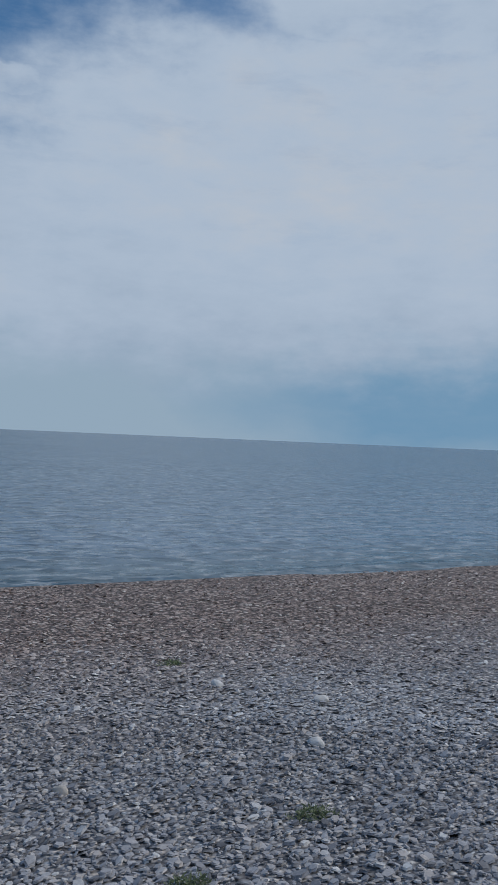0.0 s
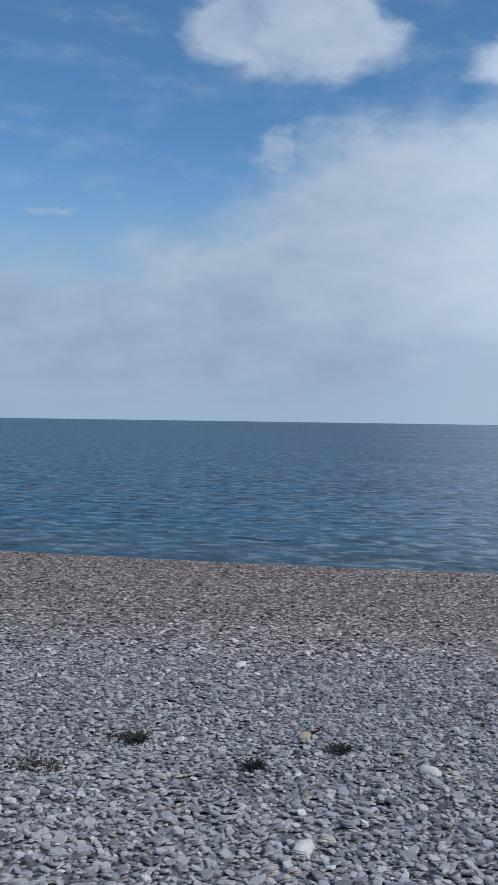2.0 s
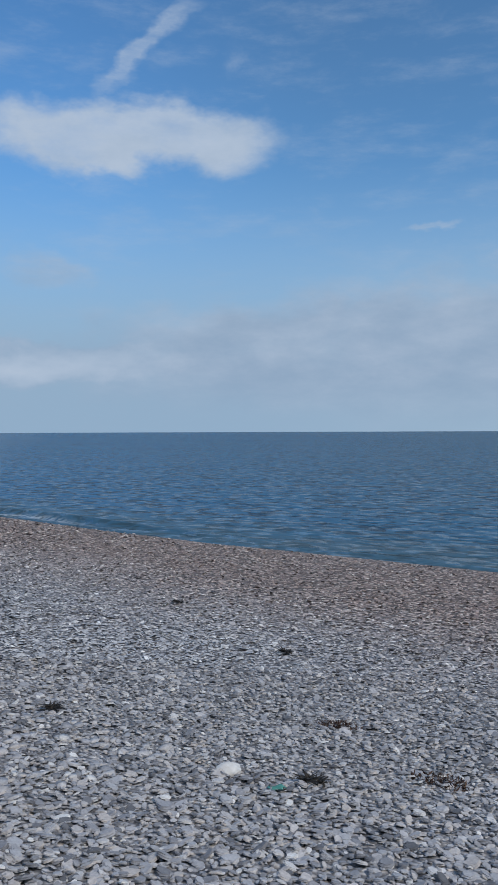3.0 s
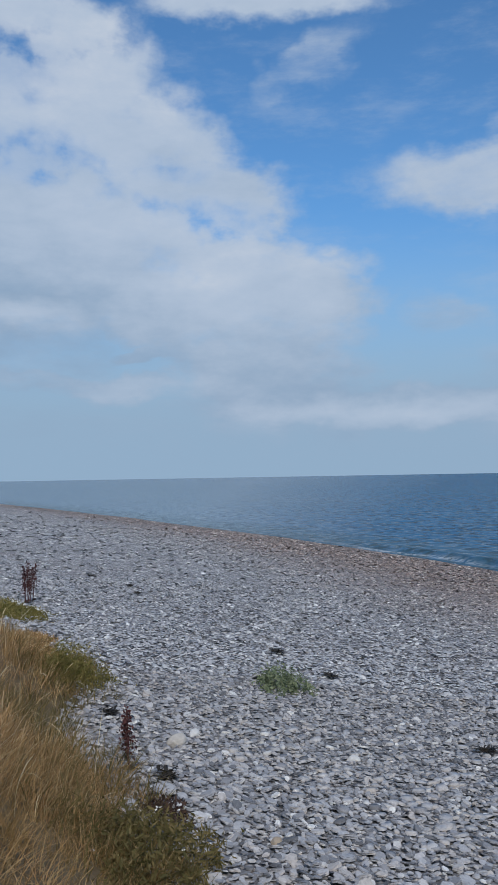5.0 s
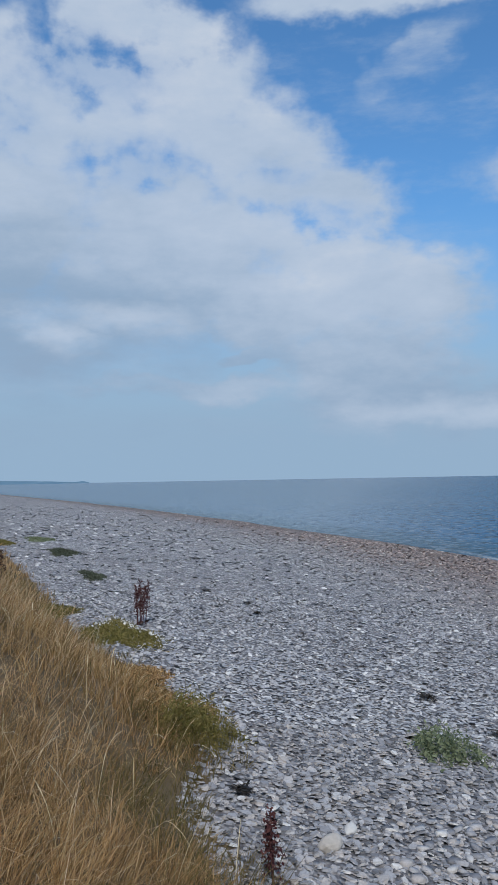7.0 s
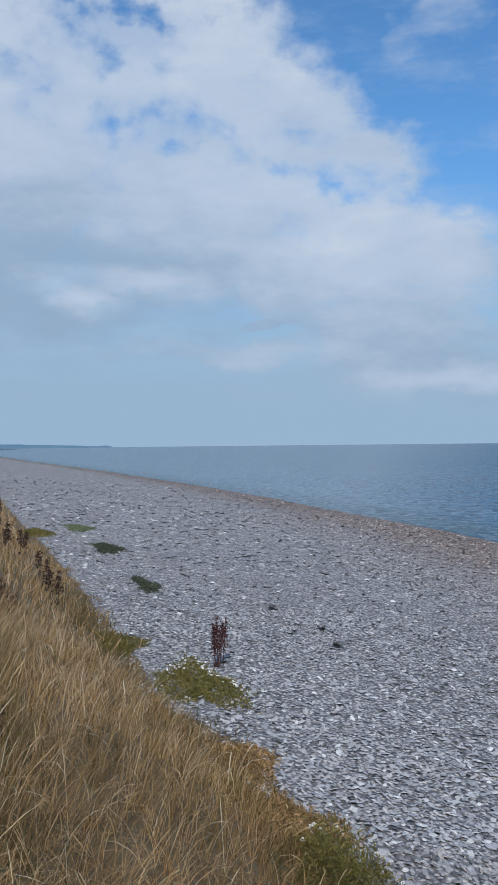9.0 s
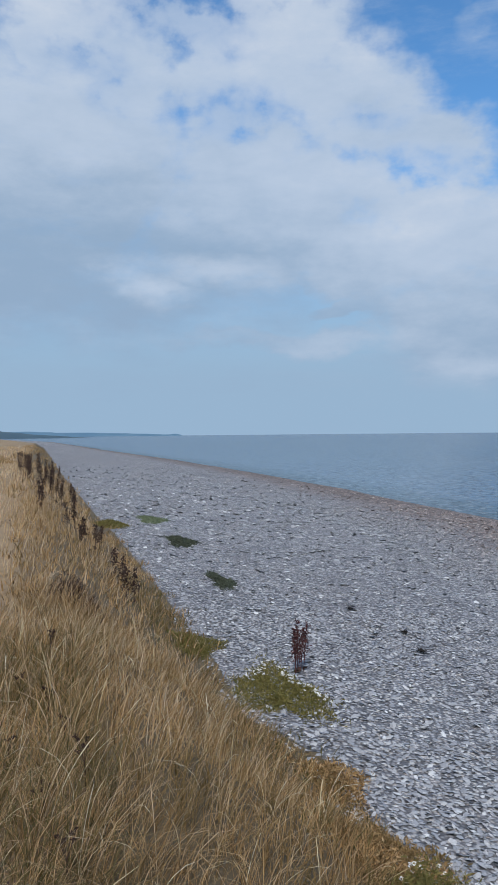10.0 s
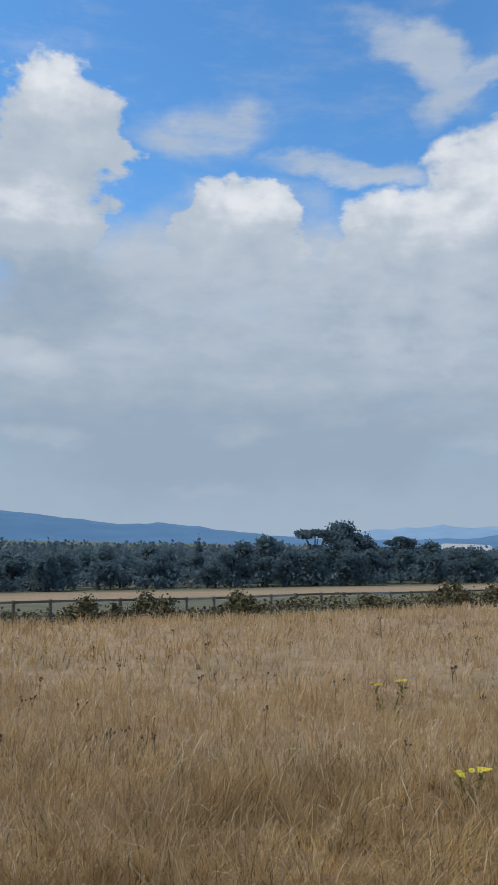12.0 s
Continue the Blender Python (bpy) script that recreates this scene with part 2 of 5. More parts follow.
def stone_material(per_object=False, shore_mix=True, greys=STONES):
    n = Nodes("beach_cobble")
    r = n.object_random() if per_object else n.island()
    p = n.place()
    c = n.ramp(r, *greys)
    if shore_mix:
        y = n.node("ShaderNodeSeparateXYZ", 1, (), Vector=p)
        # the brown strip narrows along the beach
        y = n.math("SUBTRACT", y, n.span(n.node("ShaderNodeSeparateXYZ", 0, (), Vector=p), -6.0, -34.0, 0.0, 4.5))
        c = n.mix(n.span(n.math("ADD", y, n.math("MULTIPLY_ADD", n.noise(0.5, 3, 0.6, p), 5.0, -2.5)), 6.0, 11.0), c, n.ramp(r, *BROWNS))
    grain = n.noise(60, 4, 0.6, p)
    c = n.mix(0.45, c, n.ramp(grain, (0.3, (0.45, 0.45, 0.47)), (0.7, (0.9, 0.9, 0.9))), "OVERLAY")
    vein = n.noise(22, 2, 0.5, n.stretch(p, 1, 3.5, 2), dist=1.2)
    c = n.mix(n.span(vein, 0.66, 0.72, 0, 0.35), c, (0.5, 0.5, 0.49))
    return n.done(c, n.span(grain, 0.3, 0.8, 0.68, 0.9), n.bump(grain, 0.35, 0.004), Specular_IOR_Level=0.3)


def ground_material():
    n = Nodes("shingle_and_turf")
    p = n.place()
    # shingle: cells of stones, smaller and browner in the wetted strip by the sea
    cells = n.node("ShaderNodeTexVoronoi", 1, (), Vector=n.stretch(p, 1, 1.3, 1), Scale=17.0)
    edge = n.node("ShaderNodeTexVoronoi", 0, (("feature", "F1"),), Vector=n.stretch(p, 1, 1.3, 1), Scale=17.0)
    fine = n.node("ShaderNodeTexVoronoi", 1, (), Vector=n.stretch(p, 1, 0.6, 1), Scale=15.0)
    fedge = n.node("ShaderNodeTexVoronoi", 0, (("feature", "F1"),), Vector=n.stretch(p, 1, 0.6, 1), Scale=15.0)
    val = n.node("ShaderNodeSeparateColor", 0, (), Color=cells)
    fval = n.node("ShaderNodeSeparateColor", 0, (), Color=fine)
    # shade in the gaps between stones is put into the colour, near black
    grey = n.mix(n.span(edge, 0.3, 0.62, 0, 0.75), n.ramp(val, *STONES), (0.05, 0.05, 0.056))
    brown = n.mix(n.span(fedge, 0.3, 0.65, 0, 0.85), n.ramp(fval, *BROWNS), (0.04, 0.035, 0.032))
    wet = n.attr("tide")
    patch = n.noise(0.35, 4, 0.6, n.stretch(p, 0.35, 1.2, 1))
    wetm = n.math("ADD", wet, n.math("MULTIPLY_ADD", patch, 0.7, -0.35), clamp=True)
    shingle = n.mix(wetm, grey, brown)
    big = n.noise(0.6, 3, 0.5, p)
    shingle = n.mix(0.25, shingle, n.ramp(big, (0.3, (0.35, 0.35, 0.36)), (0.7, (0.75, 0.74, 0.72))), "OVERLAY")
    speck = n.noise(7, 4, 0.75, n.stretch(p, 1, 0.5, 1))
    shingle = n.mix(0.6, shingle, n.ramp(speck, (0.36, (0.28, 0.28, 0.29)), (0.5, (0.50, 0.50, 0.50)), (0.62, (0.74, 0.74, 0.73))), "OVERLAY")
    shingle = n.mix(1.0, shingle, n.mix(wetm, (1.38, 1.36, 1.34), (0.98, 0.95, 0.94)), "MULTIPLY")
    # turf litter: straw and dry grass
    t1 = n.noise(5, 5, 0.65, p)
    t2 = n.noise(0.35, 4, 0.6, p)
    straw = n.ramp(t1, (0.25, (0.19, 0.118, 0.055)), (0.5, (0.35, 0.232, 0.122)), (0.75, (0.49, 0.345, 0.200)))
    straw = n.mix(n.span(t2, 0.42, 0.68, 0, 0.55), straw, (0.40, 0.275, 0.155))
    straw = n.mix(n.span(t2, 0.5, 0.3, 0, 0.35), straw, (0.13, 0.12, 0.05))
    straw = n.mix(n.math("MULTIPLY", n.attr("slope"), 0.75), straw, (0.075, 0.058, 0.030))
    earth = n.ramp(n.noise(14, 5, 0.7, p), (0.3, (0.112, 0.080, 0.056)), (0.6, (0.198, 0.146, 0.106)), (0.8, (0.35, 0.265, 0.190)))
    rut = n.math("ADD", n.attr("rut"), n.math("MULTIPLY_ADD", n.noise(3, 5, 0.65, p), 1.2, -0.66), clamp=True)
    turf = n.mix(n.span(rut, 0.35, 0.65), straw, earth)
    green = n.attr("lush")
    turf = n.mix(n.math("MULTIPLY", green, n.span(t2, 0.35, 0.6, 0.6, 1.0)), turf, n.ramp(t1, (0.3, (0.05, 0.06, 0.03)), (0.7, (0.11, 0.12, 0.05))))
    m = n.span(n.math("ADD", n.attr("turf"), n.math("MULTIPLY_ADD", t1, 0.5, -0.25)), 0.45, 0.55)
    h = n.mix(wetm, n.math("MULTIPLY", edge, -1.0), n.math("MULTIPLY", fedge, -0.4))
    h = n.mix(m, h, t1)
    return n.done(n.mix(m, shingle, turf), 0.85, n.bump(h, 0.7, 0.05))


def sea_material():
    n = Nodes("sea_water")
    p = n.place()
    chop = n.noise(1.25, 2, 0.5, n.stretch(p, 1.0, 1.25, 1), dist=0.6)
    fine = n.noise(3.4, 2, 0.5, n.stretch(p, 0.9, 1.15, 1), dist=0.4)
    swell_h = n.noise(0.24, 3, 0.55, n.stretch(p, 0.45, 1.3, 1), dist=0.4)
    reach = n.noise(0.03, 4, 0.55, n.stretch(p, 0.25, 1.0, 1))
    hgt = n.math("ADD", n.math("MULTIPLY", chop, 0.30), n.math("MULTIPLY", fine, 0.07))
    hgt = n.math("ADD", hgt, n.math("MULTIPLY", swell_h, 0.8))
    hgt = n.math("MULTIPLY", hgt, n.span(reach, 0.35, 0.65, 0.75, 1.2))
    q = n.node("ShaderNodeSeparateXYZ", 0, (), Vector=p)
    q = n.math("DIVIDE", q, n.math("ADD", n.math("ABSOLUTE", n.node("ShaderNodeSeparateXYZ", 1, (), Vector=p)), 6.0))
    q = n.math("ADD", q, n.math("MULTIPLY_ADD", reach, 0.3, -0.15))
    # open water turns from teal to a deeper blue along the coast
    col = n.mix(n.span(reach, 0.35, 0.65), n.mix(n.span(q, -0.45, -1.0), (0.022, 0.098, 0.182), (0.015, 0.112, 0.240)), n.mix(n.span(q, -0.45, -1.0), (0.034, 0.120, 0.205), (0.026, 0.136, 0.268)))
    # dark troughs: ripple shade put into the colour where the chop is low
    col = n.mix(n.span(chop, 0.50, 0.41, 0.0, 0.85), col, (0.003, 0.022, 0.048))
    # paler either side of that reach: sky reflection and haze put into the colour
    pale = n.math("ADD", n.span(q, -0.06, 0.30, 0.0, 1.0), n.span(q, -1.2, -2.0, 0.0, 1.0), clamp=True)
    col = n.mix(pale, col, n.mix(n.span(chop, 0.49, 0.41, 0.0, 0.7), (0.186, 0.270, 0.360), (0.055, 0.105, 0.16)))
    col = n.mix(n.math("MULTIPLY", n.attr("shallow"), 0.6), col, (0.060, 0.105, 0.120))
    foam = n.math("MULTIPLY", n.math("MULTIPLY", n.attr("foam"), 0.6), n.span(n.noise(5.0, 4, 0.6, p), 0.42, 0.55))
    col = n.mix(foam, col, (0.72, 0.75, 0.77))
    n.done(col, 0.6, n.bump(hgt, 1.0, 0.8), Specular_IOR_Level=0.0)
    gloss = n.nt.nodes.new("ShaderNodeBsdfGlossy")
    gloss.inputs["Roughness"].default_value = 0.10
    relief = n.bump(hgt, 0.38, 0.8)
    n.put(gloss.inputs["Normal"], relief)
    both = n.nt.nodes.new("ShaderNodeMixShader")
    sheen = n.node("ShaderNodeFresnel", 0, (), IOR=1.33, Normal=relief)
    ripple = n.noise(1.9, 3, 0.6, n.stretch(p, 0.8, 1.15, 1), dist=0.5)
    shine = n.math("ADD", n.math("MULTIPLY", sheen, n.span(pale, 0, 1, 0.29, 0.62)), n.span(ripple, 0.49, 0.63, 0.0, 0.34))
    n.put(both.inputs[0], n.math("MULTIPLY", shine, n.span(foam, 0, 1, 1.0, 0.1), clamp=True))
    n.nt.links.new(n.bsdf.outputs[0], both.inputs[1])
    n.nt.links.new(gloss.outputs[0], both.inputs[2])
    n.nt.links.new(both.outputs[0], n.nt.nodes["Material Output"].inputs[0])
    return n.mat


M_STONE = stone_material()
M_STONE_ONE = stone_material(True, False)
M_PEBBLE = stone_material(greys=SLATES)
M_GROUND = ground_material()
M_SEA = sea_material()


def plant_material(name, stops, rough=0.75, sheen=0.25, per_object=False, thin=0.0, patch=None, faded=0.0):
    """Leaves, blades, stems and wood: colour by piece with mottling; thin: the share of light that passes through."""
    n = Nodes(name)
    r = n.object_random() if per_object else n.island()
    c = n.ramp(r, *stops)
    v = n.noise(3.0, 3, 0.6, n.place())
    c = n.mix(0.35, c, n.ramp(v, (0.3, (0.35, 0.35, 0.33)), (0.7, (0.72, 0.72, 0.70))), "OVERLAY")
    if patch:
        c = n.mix(n.span(n.noise(2.8, 3, 0.6, n.place()), 0.52, 0.72, 0, 0.6), c, patch)
        c = n.mix(n.span(n.noise(0.9, 4, 0.6, n.place()), 0.45, 0.68, 0, 0.8), c, patch)
    if faded:
        c = n.mix(n.span(n.noise(0.24, 3, 0.6, n.place()), 0.46, 0.66, 0, faded), c, (0.70, 0.545, 0.375))
    n.done(c, rough, None, Specular_IOR_Level=sheen)
    if thin:
        glow = n.nt.nodes.new("ShaderNodeBsdfTranslucent")
        n.put(glow.inputs[0], c)
        both = n.nt.nodes.new("ShaderNodeMixShader")
        both.inputs[0].default_value = thin
        n.nt.links.new(n.bsdf.outputs[0], both.inputs[1])
        n.nt.links.new(glow.outputs[0], both.inputs[2])
        n.nt.links.new(both.outputs[0], n.nt.nodes["Material Output"].inputs[0])
    return n.mat


M_STRAW = plant_material("dry_grass", ((0.0, (0.365, 0.238, 0.122)), (0.35, (0.600, 0.412, 0.232)), (0.7, (0.712, 0.505, 0.306)), (1.0, (0.815, 0.645, 0.462))), thin=0.38, patch=(0.490, 0.322, 0.170), faded=0.4)
M_STALK = plant_material("bleached_stalk", ((0.0, (0.588, 0.453, 0.259)), (0.6, (0.725, 0.597, 0.378)), (1.0, (0.823, 0.742, 0.551))), thin=0.3)
M_GOLD = plant_material("field_grass", ((0.0, (0.360, 0.232, 0.096)), (0.4, (0.565, 0.375, 0.166)), (0.8, (0.730, 0.508, 0.252)), (1.0, (0.470, 0.350, 0.146))), thin=0.4, patch=(0.27, 0.165, 0.066), faded=0.35)
M_BROWN = plant_material("brown_grass", ((0.0, (0.118, 0.071, 0.033)), (0.35, (0.360, 0.212, 0.088)), (0.75, (0.620, 0.388, 0.186)), (0.9, (0.735, 0.515, 0.290)), (1.0, (0.285, 0.200, 0.075))), thin=0.3, patch=(0.167, 0.120, 0.046))
M_OLIVE = plant_material("green_grass", ((0.0, (0.082, 0.074, 0.027)), (0.5, (0.150, 0.122, 0.046)), (1.0, (0.255, 0.190, 0.082))), thin=0.35)
M_HERB = plant_material("herb_leaf", ((0.0, (0.12, 0.112, 0.034)), (0.5, (0.215, 0.188, 0.058)), (1.0, (0.34, 0.265, 0.10))), thin=0.35)
M_LEAF = plant_material("leaf_green", ((0.0, (0.055, 0.066, 0.046)), (0.5, (0.095, 0.110, 0.074)), (1.0, (0.15, 0.165, 0.115))), thin=0.3)
M_PALE = plant_material("pale_leaf", ((0.0, (0.12, 0.16, 0.09)), (0.5, (0.20, 0.24, 0.14)), (1.0, (0.30, 0.33, 0.20))), thin=0.3)
M_DOCK = plant_material("dock_seed_red", ((0.0, (0.045, 0.018, 0.020)), (0.5, (0.085, 0.03, 0.032)), (1.0, (0.14, 0.06, 0.05))))
M_DEADDOCK = plant_material("dock_seed_brown", ((0.0, (0.03, 0.018, 0.016)), (0.5, (0.058, 0.034, 0.028)), (1.0, (0.105, 0.062, 0.042))))
M_WHITE = plant_material("white_petal", ((0.0, (0.7, 0.68, 0.62)), (1.0, (0.82, 0.8, 0.75))))
M_YELLOW = plant_material("yellow_petal", ((0.0, (0.55, 0.42, 0.03)), (1.0, (0.75, 0.6, 0.05))))
M_WEED = plant_material("dried_seaweed", ((0.0, (0.012, 0.011, 0.010)), (1.0, (0.05, 0.04, 0.03))), 0.6)
# distance haze put into the leaf colour: bluer and lighter than foliage
M_HAZED_TREE = plant_material("hazed_tree_leaf", ((0.0, (0.118, 0.168, 0.190)), (0.5, (0.132, 0.182, 0.200)), (1.0, (0.146, 0.196, 0.210))), 0.95, 0.05, thin=0.5)
M_SCRUB = plant_material("scrub_leaf", ((0.0, (0.06, 0.05, 0.026)), (0.5, (0.12, 0.105, 0.05)), (1.0, (0.20, 0.155, 0.08))))
M_TEAL = plant_material("teal_plastic", ((0.0, (0.05, 0.21, 0.18)), (1.0, (0.08, 0.26, 0.22))), 0.4, 0.5)
M_BARK = plant_material("bark", ((0.0, (0.06, 0.05, 0.04)), (1.0, (0.12, 0.10, 0.08))), per_object=True)
M_POST = plant_material("weathered_wood", ((0.0, (0.15, 0.125, 0.095)), (0.6, (0.24, 0.205, 0.165)), (1.0, (0.38, 0.34, 0.29))), per_object=True)
M_RENDER = plant_material("white_render", ((0.0, (0.75, 0.74, 0.71)), (1.0, (0.82, 0.81, 0.79))), per_object=True)
M_ROOF = plant_material("slate_roof", ((0.0, (0.16, 0.16, 0.17)), (1.0, (0.26, 0.25, 0.25))), per_object=True)
M_DARK = plant_material("dark_glass", ((0.0, (0.02, 0.025, 0.03)), (1.0, (0.04, 0.045, 0.05))), 0.2, per_object=True)

# ---------------------------------------------------------------- lie of the land
SEA_Z, FIELD_Z, LOW_Z = -1.1, 1.3, -3.0
TOE_X = np.array([-4000, -600, -229, -70, -37, -30, -28, -24, -22, -18, -16, -14.5, -12.5, -11.8, -11.3, -10.3, -9.7, -8.8, -7.9, -7.0, -5.5, -4.0, -2.0, 1.0, 5.0, 20, 200, 4000], float)
TOE_Y = np.array([-900, -40, -5, -0.8, 0.3, 0.65, 0.68, 0.82, 0.85, 0.95, 1.0, 1.0, 0.9, 1.2, 1.4, 1.35, 1.4, 1.5, 1.35, 0.95, 0.9, 0.75, 0.35, -0.35, -1.0, -1.5, -4, -100], float)
SHORE_X = np.array([-4000, -2500, -1000, -577, -360, -220, -140, -105, -72, -46, -37, -28, -20, -15, -9, -4, 0, 6, 13, 30, 200, 4000], float)
SHORE_Y = np.array([-880, -400, -60, -6, 6, 13, 18, 19.2, 20, 19.4, 19.5, 18.6, 18.0, 17.3, 17.2, 17.2, 17.3, 17.3, 17.6, 17.2, 14, 0], float)


def toe(x):
    return np.interp(x, TOE_X, TOE_Y)


def shore(x):
    return np.interp(x, SHORE_X, SHORE_Y)


def smooth(a):
    a = np.clip(a, 0, 1)
    return a * a * (3 - 2 * a)


def field_edge(x, y):
    """Metres past the landward edge of the raised field (positive beyond it)."""
    return 0.208 * (x + 3.43) - 0.978 * (y + 1.02) - 17.5


def rut_left(x):
    return -3.92 + 0.10 * (x + 7.68)


def rut_right(x):
    return -2.29 + 0.10 * (x + 7.68) - 0.28 * smooth((x + 11.0) / 2.5)


def footpath(x):
    return -2.05 + 0.09 * (x + 15.5)


def ruts(x, y):
    """How far the ground is worn bare: two wheel ruts, a trodden patch and a narrow footpath beside the bank."""
    wob = 0.07 * np.sin(x * 1.7) + 0.05 * np.sin(x * 4.1 + 1)
    far = np.clip(-(x + 10) / 60, 0, 1)
    near = np.exp(-((y - rut_left(x) - wob) / (0.22 + 0.2 * far)) ** 2) * (0.92 + 0.08 * np.sin(x * 0.8 + 2))
    near = near + np.exp(-((y - rut_right(x) - wob) / (0.23 + 0.2 * far)) ** 2) * (0.85 + 0.15 * np.sin(x * 1.1))
    bare = np.exp(-((y - rut_right(x) + 0.10 + 0.1 * np.sin(x * 2.3)) / 0.50) ** 2) * np.exp(-((x + 6.48) / 1.9) ** 2)
    path = np.exp(-((y - footpath(x) - 0.08 * np.sin(x * 1.3)) / 0.20) ** 2) * smooth((-12.0 - x) / 1.5) * smooth((x + 30) / 6)
    return np.clip(near * smooth((x + 75) / 35) + 1.1 * bare + 0.62 * path, 0, 1) * (x < 12)


def trodden(x, y):
    """How far the growth is kept low along the track."""
    wide = np.exp(-((y - rut_left(x)) / 0.42) ** 2) + np.exp(-((y - rut_right(x)) / 0.48) ** 2)
    mid = np.exp(-((y - (rut_left(x) + rut_right(x)) / 2) / 0.95) ** 2)
    strip = smooth((rut_right(x) + 1.5 - y) / 0.5) * smooth((y - rut_right(x) + 0.2) / 0.4) * smooth((-11 - x) / 2.5) * 0.75
    return np.clip(np.maximum(np.maximum(0.85 * wide, mid), strip), 0, 1) * (x < 3) * np.exp(-np.maximum(-x - 30, 0) / 40)


def swell(x, y):
    return 0.5 * np.sin(x * 0.55 + 1.3 * np.sin(y * 0.4)) + 0.5 * np.sin(y * 0.83 + x * 0.21 + 1.7)


def land(x, y):
    x, y = np.asarray(x, float), np.asarray(y, float)
    s = toe(x) - y
    crest = np.minimum(2.0, shore(x) - 16)
    slope = np.clip((y - crest) / (shore(x) - crest), -1, 3)
    beach = SEA_Z * np.clip(slope, 0, 3) + 0.03 * swell(x * 0.7, y * 0.9) * (np.abs(slope) < 1)
    up = smooth(s / 2.4)
    bank = FIELD_Z * up + 0.05 * swell(x, y) * up * np.exp(-np.hypot(x, y) / 60) - 0.10 * ruts(x, y)
    e = field_edge(x, y)
    drop = np.interp(e, [-2, 0, 3, 10, 20, 45, 80], [0, 0.05, 0.4, 1.35, 1.9, 3.2, FIELD_Z - LOW_Z])
    return np.where(s > 0, np.maximum(bank, 0) - drop, beach)


# ---------------------------------------------------------------- mesh helpers
def raw_mesh(name, verts, faces, material, soft=True):
    """A mesh from arrays: verts (n, 3), faces (m, k)."""
    verts, faces = np.asarray(verts, np.float32), np.asarray(faces, np.int32)
    me = bpy.data.meshes.new(name)
    k = faces.shape[1]
    me.vertices.add(len(verts))
    me.vertices.foreach_set("co", verts.ravel())
    me.loops.add(faces.size)
    me.loops.foreach_set("vertex_index", faces.ravel())
    me.polygons.add(len(faces))
    me.polygons.foreach_set("loop_start", np.arange(0, faces.size, k, dtype=np.int32))
    me.polygons.foreach_set("use_smooth", np.full(len(faces), soft))
    me.update(calc_edges=True)
    me.validate()
    me.materials.append(material)
    return me


def thing(name, label, category, at=(0, 0, 0), turn=0.0, group="", kind=""):
    ob = new(name)
    ob.matrix_world = pose(*at, 0, 0, turn)
    return tagged(ob, label, category, group, kind)


def part(name, me, parent, label=""):
    ob = new(name, me)
    ob.parent = parent
    loose = name in ("foliage", "stem_mass", "seed_head", "frond_mass", "crown", "leaf_rosette", "flower_stalk", "stalk")
    return tagged(ob, label, kind="stuff" if loose else "")


def sheet(name, xs, ys, height, material):
    gx, gy = np.meshgrid(xs, ys)
    v = np.stack([gx.ravel(), gy.ravel(), height(gx, gy).ravel()], 1)
    w = len(xs)
    i = (np.arange(len(ys) - 1)[:, None] * w + np.arange(w - 1)[None, :]).ravel()
    return raw_mesh(name, v, np.stack([i, i + 1, i + w + 1, i + w], 1), material), gx.ravel(), gy.ravel()


def graded(lo, hi, fine_lo, fine_hi, step, grow=1.12):
    mid = list(np.arange(fine_lo, fine_hi + 1e-6, step))
    s, a = step, fine_hi
    while a < hi:
        s *= grow
        a = min(a + s, hi)
        mid.append(a)
    s, a = step, fine_lo
    while a > lo:
        s *= grow
        a = max(a - s, lo)
        mid.insert(0, a)
    return np.array(mid)


def ribbons(base, heading, lean, length, width, curl, segs=3, taper=0.15, head=0.0):
    """Blades: each starts at base, leans towards heading and curls over. Returns verts and quads. head: how much the upper part swells."""
    n = len(base)
    d = np.stack([np.cos(heading), np.sin(heading)], 1)
    side = np.stack([-d[:, 1], d[:, 0], np.zeros(n)], 1)
    turn = np.random.uniform(0, np.pi, n)
    side = np.stack([np.cos(turn), np.sin(turn), np.zeros(n)], 1)
    pts, p, ang = [], np.array(base, float), np.array(lean, float)
    for k in range(segs + 1):
        f = k / segs
        wid = width * ((1 - f) + taper * f + head * (np.exp(-((f - 0.8) / 0.16) ** 2)))
        pts += [p - side * wid[:, None] / 2, p + side * wid[:, None] / 2]
        step = (length / segs)[:, None]
        p = p + step * np.concatenate([d * np.sin(ang)[:, None], np.cos(ang)[:, None]], 1)
        ang = ang + curl / segs * (0.5 + f)
    v = np.stack(pts, 1).reshape(-1, 3)
    q = np.array([[2 * k, 2 * k + 1, 2 * k + 3, 2 * k + 2] for k in range(segs)])
    return v, (np.arange(n)[:, None, None] * (2 * segs + 2) + q[None]).reshape(-1, 4)


def joined(pieces):
    vs, fs, at = [], [], 0
    for v, f in pieces:
        vs.append(v)
        fs.append(f + at)
        at += len(v)
    return np.concatenate(vs), np.concatenate(fs)


